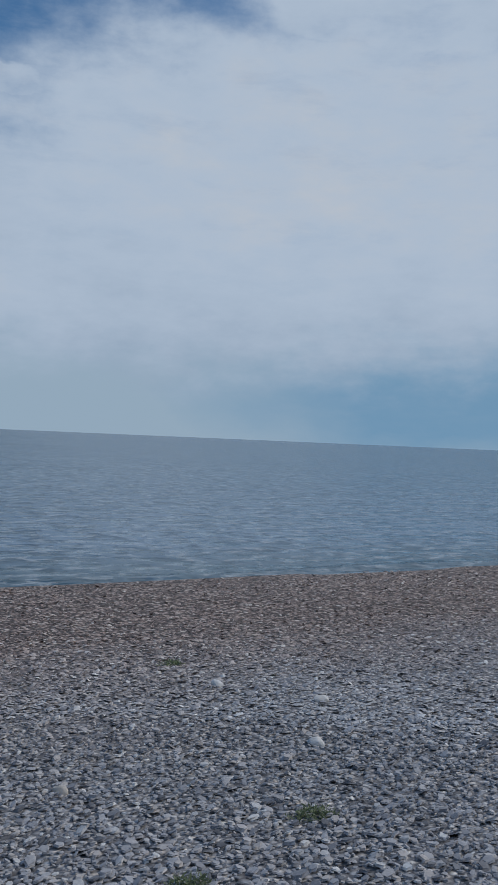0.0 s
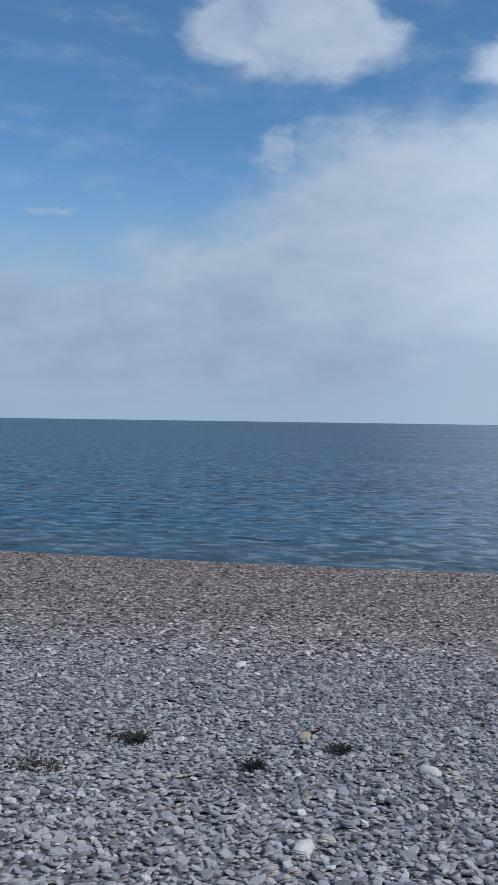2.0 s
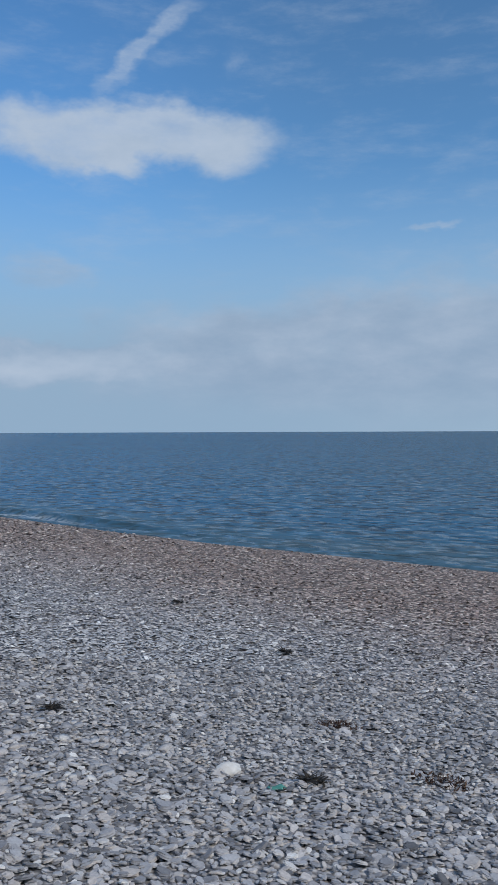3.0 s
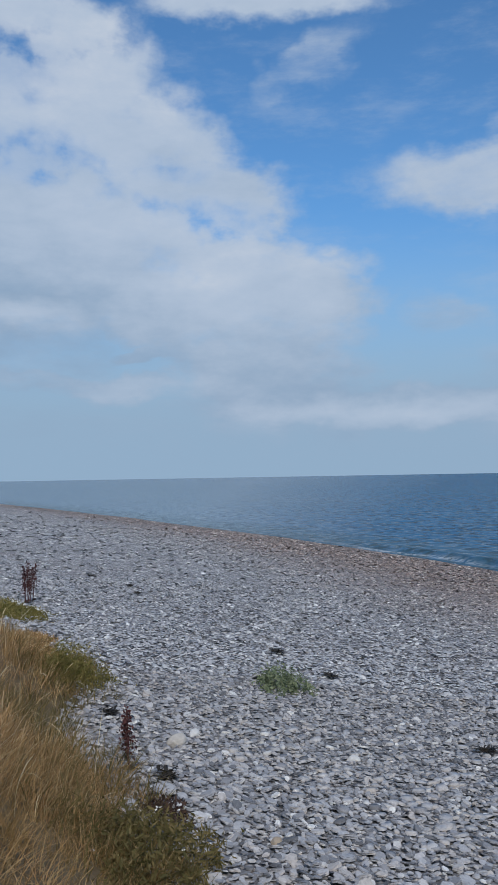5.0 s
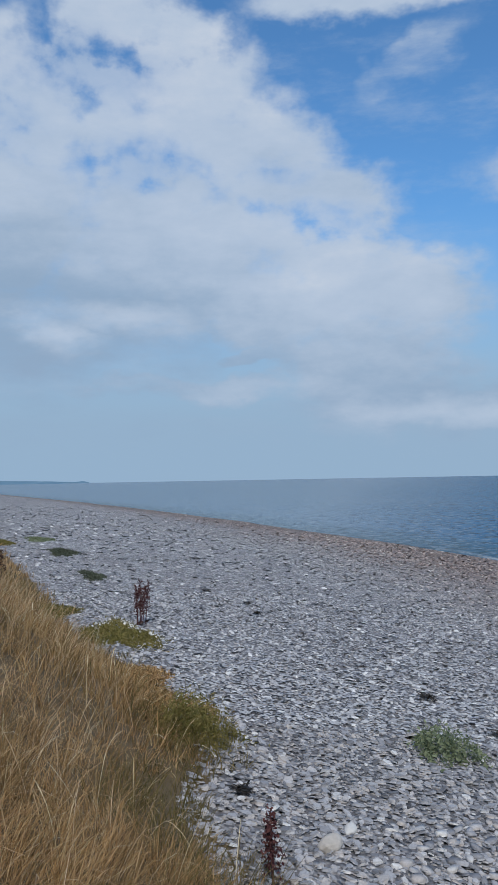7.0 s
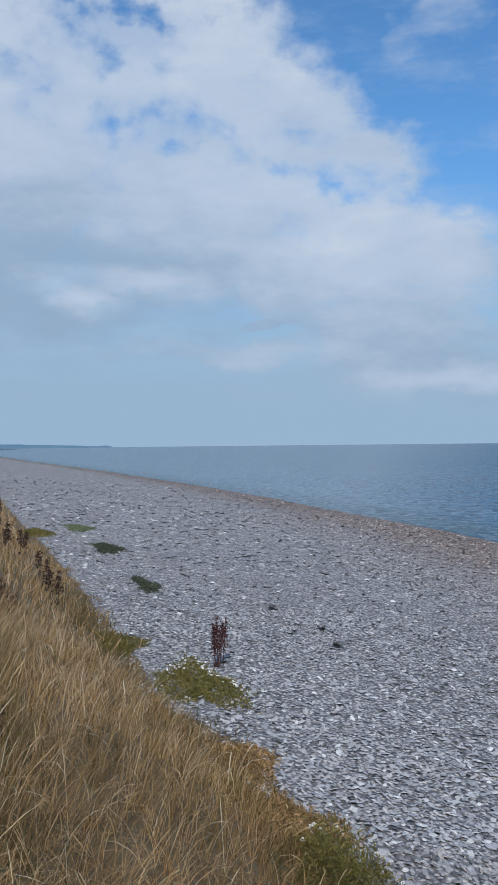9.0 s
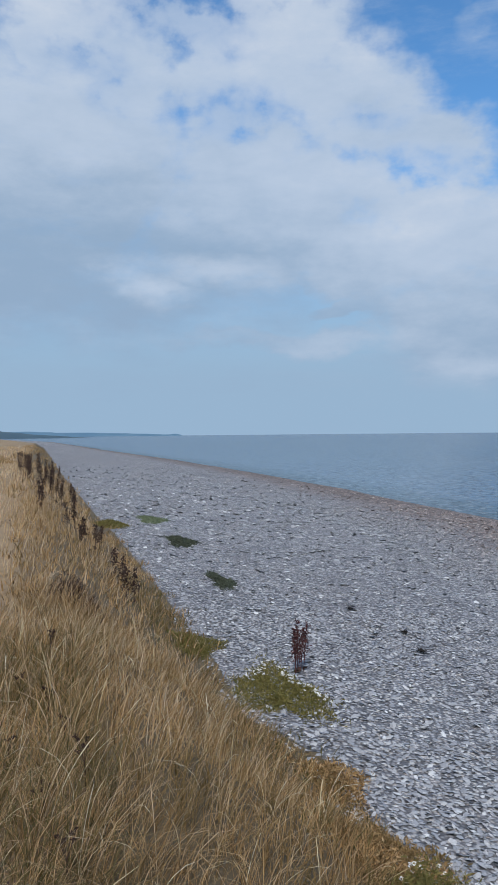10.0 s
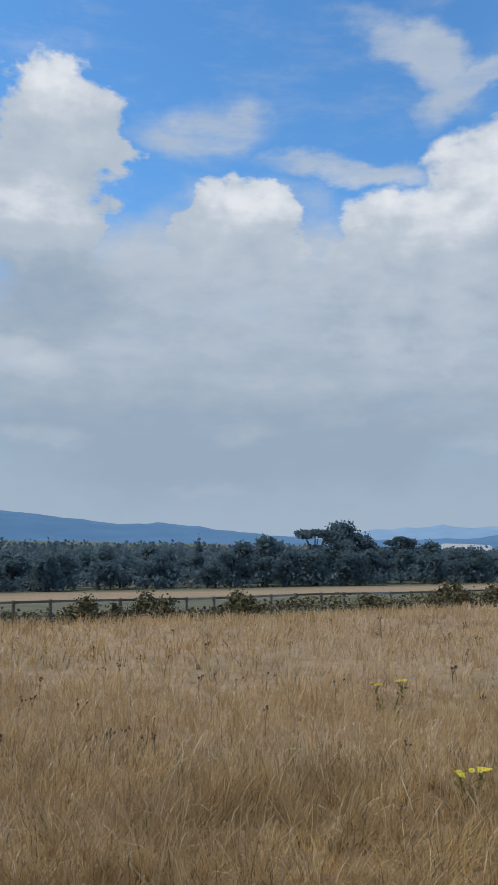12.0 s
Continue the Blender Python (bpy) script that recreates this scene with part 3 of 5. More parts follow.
# ---------------------------------------------------------------- ground and sea
xs = graded(-4300, 4300, -15, 5, 0.2, 1.1)
ys = graded(-4300, 700, -9, 9, 0.17, 1.1)
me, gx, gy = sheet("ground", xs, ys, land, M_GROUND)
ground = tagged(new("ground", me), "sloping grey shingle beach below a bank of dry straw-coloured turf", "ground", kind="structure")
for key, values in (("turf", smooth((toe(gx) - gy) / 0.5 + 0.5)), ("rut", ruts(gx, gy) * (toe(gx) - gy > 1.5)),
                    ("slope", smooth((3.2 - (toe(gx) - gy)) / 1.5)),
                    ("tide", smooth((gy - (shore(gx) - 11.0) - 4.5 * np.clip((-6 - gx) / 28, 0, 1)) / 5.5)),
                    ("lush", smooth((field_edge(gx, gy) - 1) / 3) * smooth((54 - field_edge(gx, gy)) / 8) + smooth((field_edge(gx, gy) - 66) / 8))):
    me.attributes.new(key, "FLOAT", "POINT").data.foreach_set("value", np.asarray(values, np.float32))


def sea_sheet():
    sx = np.concatenate([-np.geomspace(4400, 60, 60), np.linspace(-58, 60, 160), np.geomspace(62, 4400, 60)])
    rows = [shore(sx) - 1.5]
    for d in (*np.arange(-0.3, 3.0, 0.11), *np.geomspace(3.1, 4400, 60)):
        rows.append(shore(sx) + d)
    gx = np.tile(sx, len(rows))
    gy = np.concatenate(rows)
    w = len(sx)
    i = (np.arange(len(rows) - 1)[:, None] * w + np.arange(w - 1)[None, :]).ravel()
    off = gy - shore(gx)
    roll = 0.2 * np.exp(-((off - 1.1 - 0.25 * np.sin(gx * 0.35)) / 0.28) ** 2) * np.exp(-((gx + 24) / 7) ** 2)
    roll += 0.03 * np.exp(-((off - 0.5 - 0.2 * np.sin(gx * 0.5)) / 0.22) ** 2)
    v = np.stack([gx, gy, SEA_Z + roll], 1)
    me = raw_mesh("sea", v, np.stack([i, i + 1, i + w + 1, i + w], 1), M_SEA)
    me.attributes.new("shallow", "FLOAT", "POINT").data.foreach_set("value", smooth(1 - off / 7.0).astype(np.float32))
    broken = np.exp(-((off - 0.32 - 0.15 * np.sin(gx * 0.7)) / 0.16) ** 2) * (np.exp(-((gx + 27) / 5.5) ** 2) + 0.35 * np.exp(-((gx + 62) / 14) ** 2))
    me.attributes.new("foam", "FLOAT", "POINT").data.foreach_set("value", broken.astype(np.float32))
    return me


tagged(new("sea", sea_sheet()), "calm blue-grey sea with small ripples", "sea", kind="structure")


# ---------------------------------------------------------------- cobbles
def stone_form(n, sides, rings):
    """n worn flat stones of one size about the origin, open underneath. Returns (n, k, 3) and triangles."""
    a = np.arange(sides) * 2 * np.pi / sides
    pts = [np.stack([np.cos(a + 0.3 * i) * r, np.sin(a + 0.3 * i) * r, np.full(sides, z)], 1) for i, (r, z) in enumerate(rings)]
    unit = np.concatenate(pts + [np.array([[0, 0, 1.0]])])
    f = []
    for r in range(len(rings) - 1):
        for k in range(sides):
            j = (k + 1) % sides
            f += [[r * sides + k, r * sides + j, (r + 1) * sides + j], [r * sides + k, (r + 1) * sides + j, (r + 1) * sides + k]]
    top = (len(rings) - 1) * sides
    f += [[top + k, top + (k + 1) % sides, top + sides] for k in range(sides)]
    v = np.tile(unit, (n, 1, 1))
    spoke = 1 + np.random.normal(0, 0.12, (n, sides))
    for r in range(len(rings)):
        v[:, r * sides:(r + 1) * sides, :2] *= spoke[:, :, None]
    v += np.random.normal(0, 0.04, v.shape)
    return v, np.array(f)


NEAR_FORM = (6, ((1.0, -0.25), (1.0, 0.40), (0.84, 0.94)))
FAR_FORM = (5, ((1.0, -0.3), (0.82, 0.85)))
CHIP_FORM = (5, ((1.0, -0.2),))
SPECK_FORM = (4, ((1.0, -0.3),))


def stones_at(x, y, z, size, form, tilt=0.27, low=1.0):
    n = len(x)
    v, f = stone_form(n, *form)
    flat = np.random.uniform(0.12, 0.36, n) * low
    long = np.random.uniform(0.55, 1.0, n)
    v = v * np.stack([size, size * long, size * flat], 1)[:, None, :]
    a = np.random.uniform(0, 2 * np.pi, n)[:, None]
    v[:, :, 0], v[:, :, 1] = v[:, :, 0] * np.cos(a) - v[:, :, 1] * np.sin(a), v[:, :, 0] * np.sin(a) + v[:, :, 1] * np.cos(a)
    t = np.random.normal(0, tilt, (n, 2)) + np.array([0.05, -0.14])      # most lean up the beach
    v[:, :, 2] += v[:, :, 0] * t[:, :1] + v[:, :, 1] * t[:, 1:]
    v += np.stack([x, y, z + size * flat * np.random.uniform(-0.1, 0.5, n) + np.random.uniform(0, 0.016, n)], 1)[:, None, :]
    return v.reshape(-1, 3), (np.arange(n)[:, None, None] * v.shape[1] + f[None]).reshape(-1, 3)


def cobble_field():
    cell = 0.0365
    gx, gy = np.meshgrid(np.arange(-19, 10.5, cell), np.arange(-1.0, 12.5, cell * 0.9))
    x = (gx + np.random.uniform(-0.5, 0.5, gx.shape) * cell).ravel()
    y = (gy + np.random.uniform(-0.5, 0.5, gy.shape) * cell).ravel()
    az = np.degrees(np.arctan2(-(x + 0.3), y + 0.9))
    r = np.minimum(np.hypot(x - 0.2, y - 0.3), np.hypot(x + 1.8, y + 0.6))
    keep = (y > toe(x) - 0.2) & (az > -50) & (az < 92) & (r > 0.35) & (r < 17)
    keep &= np.random.uniform(0, 1, x.shape) < np.clip(1.3 - r / 10.0, 0.20, 1)
    keep &= np.random.uniform(0, 1, x.shape) < np.clip((12.5 - y) / 3.0, 0, 1) * np.where(r < 2.2, 0.5, 1.0)
    x, y, r = x[keep], y[keep], r[keep]
    size = np.exp(np.random.normal(np.log(0.0188), 0.38, len(x))).clip(0.008, 0.048) * (1 + 0.06 * np.exp(-((x + 5.5) / 3.0) ** 2) * np.clip((4 - y) / 2, 0, 1)) * (1.06 - 0.035 * np.clip(y - 3, 0, 9))
    return x, y, land(x, y), size * np.clip(0.9 + r * 0.02, 1, 1.2), r


def scatter_wide(n):
    """Places for the thinner stones further off: more of them near, fewer far along the beach."""
    d = 8.5 * np.exp(np.random.uniform(0, 1, n) * np.log(95 / 8.5))
    a = np.radians(np.random.uniform(-52, 91, n))
    px, py = -0.8 - np.sin(a) * d, -0.6 + np.cos(a) * d
    ok = (py > toe(px) + 0.1) & (py < shore(px) - 0.25)
    return px[ok], py[ok]


x, y, z, size, r = cobble_field()
# the larger stones on the stretch that the camera passes nearest are pieces of their own
stretch = (x > -6.4) & (x < -3.9) & (y > 1.75) & (y < 3.6) & (size > 0.026)
PICKED = np.nonzero(stretch)[0]
PICKED = PICKED[np.argsort(-size[PICKED])][:300]
picked_at = [(float(x[i]), float(y[i]), float(z[i]), float(size[i])) for i in PICKED]
rest = np.ones(len(x), bool)
rest[PICKED] = False
near = rest & (r >= 2.3) & (r < 4.4)
far = rest & ((r < 2.3) | (r >= 4.4)) & (r < 7.4)
outlying = rest & (r >= 7.4)
ex, ey = scatter_wide(60000)
extra = np.random.uniform(0.024, 0.055, len(ex)) * np.where(ey > 11, 0.75, 1.0) * np.clip(np.hypot(ex, ey) / 16, 0.9, 2.6)
for name, who, form, label in (("cobbles_upper_beach", near, NEAR_FORM, "flat sea-worn grey slate cobbles covering the upper beach"),
                               ("cobbles_lower_beach", far, FAR_FORM, "small grey and buff pebbles spread down the beach"),
                               ("cobbles_outlying", outlying, CHIP_FORM, "grey cobbles thinning out along the beach")):
    v, f = stones_at(x[who], y[who], z[who], size[who], form, *((0.30, 0.9) if form is CHIP_FORM else (0.24, 1.25)))
    tagged(new(name, raw_mesh(name, v, f, M_PEBBLE if form is CHIP_FORM else M_STONE, False)), label, "cobbles", kind="stuff")
v, f = stones_at(ex, ey, land(ex, ey), extra, CHIP_FORM, 0.20, 0.85)
tagged(new("pebbles_along_shore", raw_mesh("pebbles_along_shore", v, f, M_PEBBLE, False)), "mixed brown and grey pebbles towards the water", "pebbles", kind="stuff")


def shore_band(n):
    """The strip of small brown pebbles along the water."""
    u = np.random.uniform(0, 1, n) ** 0.75
    px = -46 + 60 * np.random.uniform(0, 1, n) ** 0.7
    py = shore(px) - 0.15 - 9.5 * u
    return px[py > 7.5], py[py > 7.5]


bx, by = shore_band(44000)
v, f = stones_at(bx, by, land(bx, by) + 0.006, np.exp(np.random.normal(np.log(0.021), 0.35, len(bx))).clip(0.010, 0.045) * np.clip(np.hypot(bx, by) / 16, 1, 1.6), SPECK_FORM, 0.2, 0.7)
tagged(new("pebbles_at_waterline", raw_mesh("pebbles_at_waterline", v, f, M_PEBBLE, False)), "small damp brown pebbles in a strip along the water", "pebbles", kind="stuff")


# ---------------------------------------------------------------- grass of the bank and the field
def scatter(n, r0, r1, az0, az1, cx=-3.0, cy=-1.0):
    r = np.sqrt(np.random.uniform(r0 * r0, r1 * r1, n))
    a = np.radians(np.random.uniform(az0, az1, n))
    return cx - np.sin(a) * r, cy + np.cos(a) * r


def tuft(x, y):
    return 0.5 + 0.25 * np.sin(x * 2.1 + 1.7 * np.sin(y * 1.6)) + 0.25 * np.sin(y * 2.7 - x * 1.1 + 0.6)


def clear_of_path(x, y, gap=0.3):
    d = np.full(len(x), 99.0)
    for row in ROWS:
        d = np.minimum(d, np.hypot(x - row[1], y - row[2]))
    return d > gap


def hashed(a, b, k):
    h = np.sin(a * 12.9898 + b * 78.233 + k * 37.719) * 43758.5453
    return h - np.floor(h)


def grass_layer(n, r0, r1, az0, az1, tall, wide, head, lean=0.35, curl=0.9, inset=0.0, segs=3, outset=1e4, clump=0.26):
    """Blades in tussocks: those of one tussock lean away from its middle, and tussocks differ in height."""
    x, y = scatter(n, r0, r1, az0, az1)
    size = clump * np.clip(np.hypot(x + 3.0, y + 1.0) / 7, 1, 4)
    size = clump * 2.0 ** np.round(np.log2(size / clump))
    ci, cj = np.floor(x / size), np.floor(y / size)
    mx, my = (ci - 0.1 + 1.2 * hashed(ci, cj, 1)) * size, (cj - 0.1 + 1.2 * hashed(ci, cj, 2)) * size
    vigour = hashed(ci, cj, 3)
    pull = np.random.uniform(-0.3, 0.7, n)
    x, y = x + (mx - x) * pull, y + (my - y) * pull
    out = np.arctan2(y - my, x - mx)
    s = toe(x) - y + 0.14 * np.sin(x * 3.1) + 0.12 * np.sin(x * 7.3 + 1)
    keep = (s > inset) & (s < outset) & (field_edge(x, y) < 1.5) & clear_of_path(x, y) & (np.random.uniform(0, 1, n) < 0.55 + 0.6 * vigour)
    rut = ruts(x, y)
    keep &= np.random.uniform(0, 1, n) > rut * 1.5
    verge = trodden(x, y)
    x, y, s, verge, vigour, out = x[keep], y[keep], s[keep], verge[keep], vigour[keep], out[keep]
    m = len(x)
    length = tall * np.random.uniform(0.45, 1.15, m) * (0.65 + 0.35 * tuft(x, y) + 0.5 * vigour) * (1 - 0.68 * verge) * (1 + 0.4 * np.exp(-((x + 6.9) / 1.6) ** 2 - ((y + 1.15) / 0.55) ** 2)) * np.clip(0.75 + s * 0.4, 0.7, 1)
    way = np.random.uniform(0, 1, m)
    heading = np.where(way < 0.45, out + np.random.normal(0, 0.8, m), np.where(way < 0.8, 1.57 + 0.6 * np.sin(x * 1.9 + y) + np.random.normal(0, 0.55, m), np.random.uniform(0, 6.28, m)))
    base = np.stack([x, y, land(x, y) - 0.02], 1)
    return ribbons(base, heading, np.abs(np.random.normal(0, lean, m)) * (0.7 + 0.7 * vigour), length * 0.92, wide * np.random.uniform(0.7, 2.0, m),
                   np.random.uniform(0.2, 1.25 * curl, m), segs, 0.2, head)


def grass(name, label, material, layers):
    v, f = joined([grass_layer(*a) for a in layers])
    tagged(new(name, raw_mesh(name, v, f, material)), label, "grass", kind="stuff")


grass("grass_undergrowth", "dense brown and olive matted grass on the bank", M_BROWN, [
    (33000, 0.3, 3.2, -10, 112, 0.26, 0.0035, 0.0, 0.8, 2.2, 0.1, 3), (60000, 1.2, 5, 48, 200, 0.26, 0.0035, 0.0, 0.8, 2.2, 0.4, 3), (48000, 5, 11, 62, 110, 0.25, 0.006, 0.0, 0.8, 1.9, 0.3, 2, 3.6), (10000, 0.35, 6, -100, 48, 0.2, 0.006, 0.0, 0.8, 2.0, 0.0, 2), (22000, 11, 26, 76, 102, 0.22, 0.014, 0.0, 0.7, 1.4, 0.0, 2, 2.8), (9000, 26, 60, 82, 99, 0.28, 0.032, 0.0, 0.7, 1.4, 0.0, 2, 3.2), (6000, 60, 170, 86, 96, 0.35, 0.07, 0.0, 0.7, 1.4, 0.0, 2, 4)])
grass("field_grass", "dense golden brown dry grass covering the field", M_GOLD, [
    (9000, 0.35, 9, 195, 300, 0.26, 0.009, 0.0, 0.7, 1.8, 0.5, 2), (26000, 3.5, 7, 122, 186, 0.28, 0.005, 0.0, 0.75, 2.0, 1.0, 3), (16000, 1.2, 5, 108, 200, 0.30, 0.0038, 0.0, 0.7, 2.0, 0.5, 3), (40000, 5, 11, 104, 195, 0.28, 0.0062, 0.0, 0.65, 1.7, 1.0, 2), (36000, 11, 26, 96, 180, 0.22, 0.016, 0.0, 0.6, 1.3, 1.2, 2)])
grass("dry_grass", "tall dry straw-coloured grass with drooping seed heads", M_STRAW, [
    (8000, 1.2, 5, 48, 200, 0.36, 0.0026, 0.7, 0.5, 2.2, 0.8, 4), (24000, 5, 11, 62, 195, 0.34, 0.0038, 0.7, 0.45, 1.8, 0.7, 3),
    (36000, 11, 26, 78, 195, 0.28, 0.010, 0.4, 0.4, 1.3, 0.3, 2), (36000, 26, 60, 88, 150, 0.25, 0.026, 0.2, 0.35, 1.0, 0.3, 2),
    (15000, 60, 150, 92, 118, 0.25, 0.07, 0.2, 0.35, 1.0, 0.5, 2)])
grass("bleached_stalks", "long pale arching grass stalks standing out of the bank", M_STALK, [
    (1700, 1.5, 5, 48, 195, 0.42, 0.0024, 0.9, 0.5, 3.0, 0.3, 6), (2800, 5, 10, 66, 195, 0.42, 0.0036, 0.9, 0.45, 2.8, 0.3, 5)])
grass("green_grass", "greener grass and low herbs along the foot of the bank", M_OLIVE, [
    (34000, 1.2, 6, 5, 110, 0.30, 0.005, 0.0, 0.7, 2.0, 0.0, 3, 0.62), (30000, 6, 18, 70, 110, 0.20, 0.009, 0.0, 0.7, 1.6, 0.0, 2, 0.85), (15000, 2, 8, 118, 185, 0.24, 0.0045, 0.0, 0.8, 2.0, 0.8, 2),
    (20000, 2.2, 8.5, 88, 122, 0.29, 0.004, 0.0, 0.75, 2.0, 0.3, 3, 3.5)])


def rut_weeds(n):
    """Low dark growth along the wheel ruts."""
    x = -6.5 - 55 * np.random.uniform(0, 1, n) ** 1.7
    left = np.random.uniform(0, 1, n) < 0.5
    y = np.where(left, rut_left(x), rut_right(x)) + np.random.normal(0.06, 0.17, n)
    ok = (toe(x) - y > 1.2) & (hashed(np.floor(x / 0.6), np.floor(left * 3.0), 5) > 0.3)
    x, y = x[ok], y[ok]
    m, far = len(x), np.clip(np.hypot(x, y) / 9, 1, 5)
    return ribbons(np.stack([x, y, land(x, y) - 0.01], 1), np.random.uniform(0, 6.28, m), np.abs(np.random.normal(0, 0.7, m)),
                   np.random.uniform(0.03, 0.10, m) * (0.85 + 0.15 * far), 0.007 * far, np.random.uniform(0.3, 1.6, m), 2)


tagged(new("rut_weeds", raw_mesh("rut_weeds", *rut_weeds(11000), M_BROWN)), "low dark brown and olive growth along the wheel ruts", "weeds", kind="stuff")


# ---------------------------------------------------------------- plant and shore-litter builders
def tube(points, radii, sides=5):
    """A round stem through points. Returns verts and quads."""
    pts = np.asarray(points, float)
    n = len(pts)
    a = np.arange(sides) * 2 * np.pi / sides
    v = []
    for i in range(n):
        d = pts[min(i + 1, n - 1)] - pts[max(i - 1, 0)]
        d /= np.linalg.norm(d) + 1e-9
        u = np.cross(d, (0.31, 0.95, 0.1))
        u /= np.linalg.norm(u)
        w = np.cross(d, u)
        v.append(pts[i] + radii[i] * (np.cos(a)[:, None] * u + np.sin(a)[:, None] * w))
    q = [[i * sides + k, i * sides + (k + 1) % sides, (i + 1) * sides + (k + 1) % sides, (i + 1) * sides + k] for i in range(n - 1) for k in range(sides)]
    return np.concatenate(v), np.array(q)


def leaves(at, size, flat=0.0, plump=0.32):
    """Small folded leaves at points: each a kite of one quad, turned at random; flat: how far they lie level."""
    at = np.asarray(at, float)
    n = len(at)
    size = np.broadcast_to(size, n)
    d = np.random.normal(0, 1, (n, 3)) * np.array([1, 1, 1 - flat])
    d /= np.linalg.norm(d, axis=1)[:, None]
    e = np.cross(d, np.random.normal(0, 1, (n, 3)) * (1 - flat) + np.array([0, 0, flat * 3]))
    e /= np.linalg.norm(e, axis=1)[:, None] + 1e-9
    l, w = size[:, None] * d, size[:, None] * e * plump
    v = np.stack([at, at + 0.5 * l + w, at + l, at + 0.5 * l - w], 1).reshape(-1, 3)
    return v, np.arange(4 * n).reshape(-1, 4)


def dock_plant(at, stalks, tall, material, label, spread=0.07, thick=1.0):
    """A dock gone to seed: stiff stalks, each with its clotted spike of seeds."""
    ob = thing("dock_plant", label, "plant", at)
    for k in range(stalks):
        a, lean = random.uniform(0, 6.28), random.uniform(0.02, 0.13)
        h = tall * random.uniform(0.68, 1.0)
        b = np.array([math.cos(a), math.sin(a), 0]) * random.uniform(0, spread)
        tip = b + np.array([math.cos(a) * lean * h, math.sin(a) * lean * h, h])
        pts = [b + (tip - b) * t + np.array([0, 0, 0.02 * math.sin(3 * t)]) for t in np.linspace(0, 1, 6)]
        part("stem", raw_mesh("stem", *tube(pts, np.linspace(0.006, 0.0025, 6)), material), ob)
        t = np.random.uniform(0.35, 1.0, 200)
        c = b + (tip - b) * t[:, None] + np.random.normal(0, 1, (200, 3)) * ((0.020 * (1.25 - t) + 0.005) * thick)[:, None]
        part("seed_head", raw_mesh("seed_head", *leaves(c, np.random.uniform(0.010, 0.026, 200) * thick), material), ob)
    c = np.random.normal(0, 0.03, (7, 3)) * np.array([1, 1, 0.3]) + np.array([0, 0, 0.03])
    part("leaf_rosette", raw_mesh("leaf_rosette", *leaves(c, np.random.uniform(0.08, 0.15, 7), 0.5), M_DEADDOCK), ob)
    return ob


def flower_mesh(name, petals, radius, material):
    a = np.arange(petals) * 2 * np.pi / petals
    v, f = [], []
    for k in range(petals):
        d = np.array([math.cos(a[k]), math.sin(a[k]), 0])
        e = np.array([-d[1], d[0], 0])
        v += [d * radius * 0.2, d * radius * 0.7 + e * radius * 0.3 + np.array([0, 0, 0.12 * radius]), d * radius + np.array([0, 0, 0.02 * radius]), d * radius * 0.7 - e * radius * 0.3 + np.array([0, 0, 0.12 * radius])]
        f.append([4 * k, 4 * k + 1, 4 * k + 2, 4 * k + 3])
    return raw_mesh(name, np.array(v), np.array(f), material)


def herb_mat(name, at, rx, ry, tall, material, label, flowers=0, petal=None, dense=1.0, turn=0.0, plump=0.13, fringe=False):
    """A low cushion of leafy stems, with flowers standing over it."""
    ob = thing(name, label, "plant", at, turn)
    n = int(min(9000, 7000 * rx * ry / 0.25 * dense)) + 200
    r, a = np.sqrt(np.random.uniform(0, 1, n)) * (1 + 0.45 * np.random.uniform(0, 1, n) ** 5), np.random.uniform(0, 6.28, n)
    wob = 1 + 0.24 * np.sin(3 * a + at[0]) + 0.14 * np.sin(5 * a) + 0.10 * np.sin(11 * a + at[1])
    px, py = r * np.cos(a) * rx * wob, r * np.sin(a) * ry * wob
    dome = tall * np.clip(1.08 - r * r, 0.06, 1) ** 0.8 * (0.55 + 0.45 * np.sin(px * 23 + 3 * np.sin(py * 17)) ** 2)
    gz = land(at[0] + px, at[1] + py) - at[2]
    c = np.stack([px, py, gz + dome * np.random.uniform(0.1, 1.0, n)], 1)
    part("foliage", raw_mesh("foliage", *leaves(c, np.random.uniform(0.02, 0.05, n) * (1 + rx * 0.4), 0.0, plump), material), ob)
    k = max(60, n // 6)
    base = np.stack([px[:k], py[:k], gz[:k]], 1)
    part("stem_mass", raw_mesh("stem_mass", *ribbons(base, np.random.uniform(0, 6.28, k), np.abs(np.random.normal(0, 0.35, k)), dome[:k] + 0.03, np.full(k, 0.004), np.random.uniform(0.1, 0.8, k)), material), ob)
    if flowers:
        me = flower_mesh("flower", 8, 0.018 if fringe else 0.009, petal)
        edge = [i for i in range(n) if not fringe or (r[i] > 0.55 and py[i] / ry - px[i] / rx > 0.35)]
        for i in random.sample(edge, flowers):
            fl = part("flower", me, ob)
            fl.location = (px[i], py[i], gz[i] + dome[i] + 0.025)
            fl.rotation_euler = (random.uniform(-0.6, 0.6), random.uniform(-0.6, 0.6), random.uniform(0, 6))
    return ob


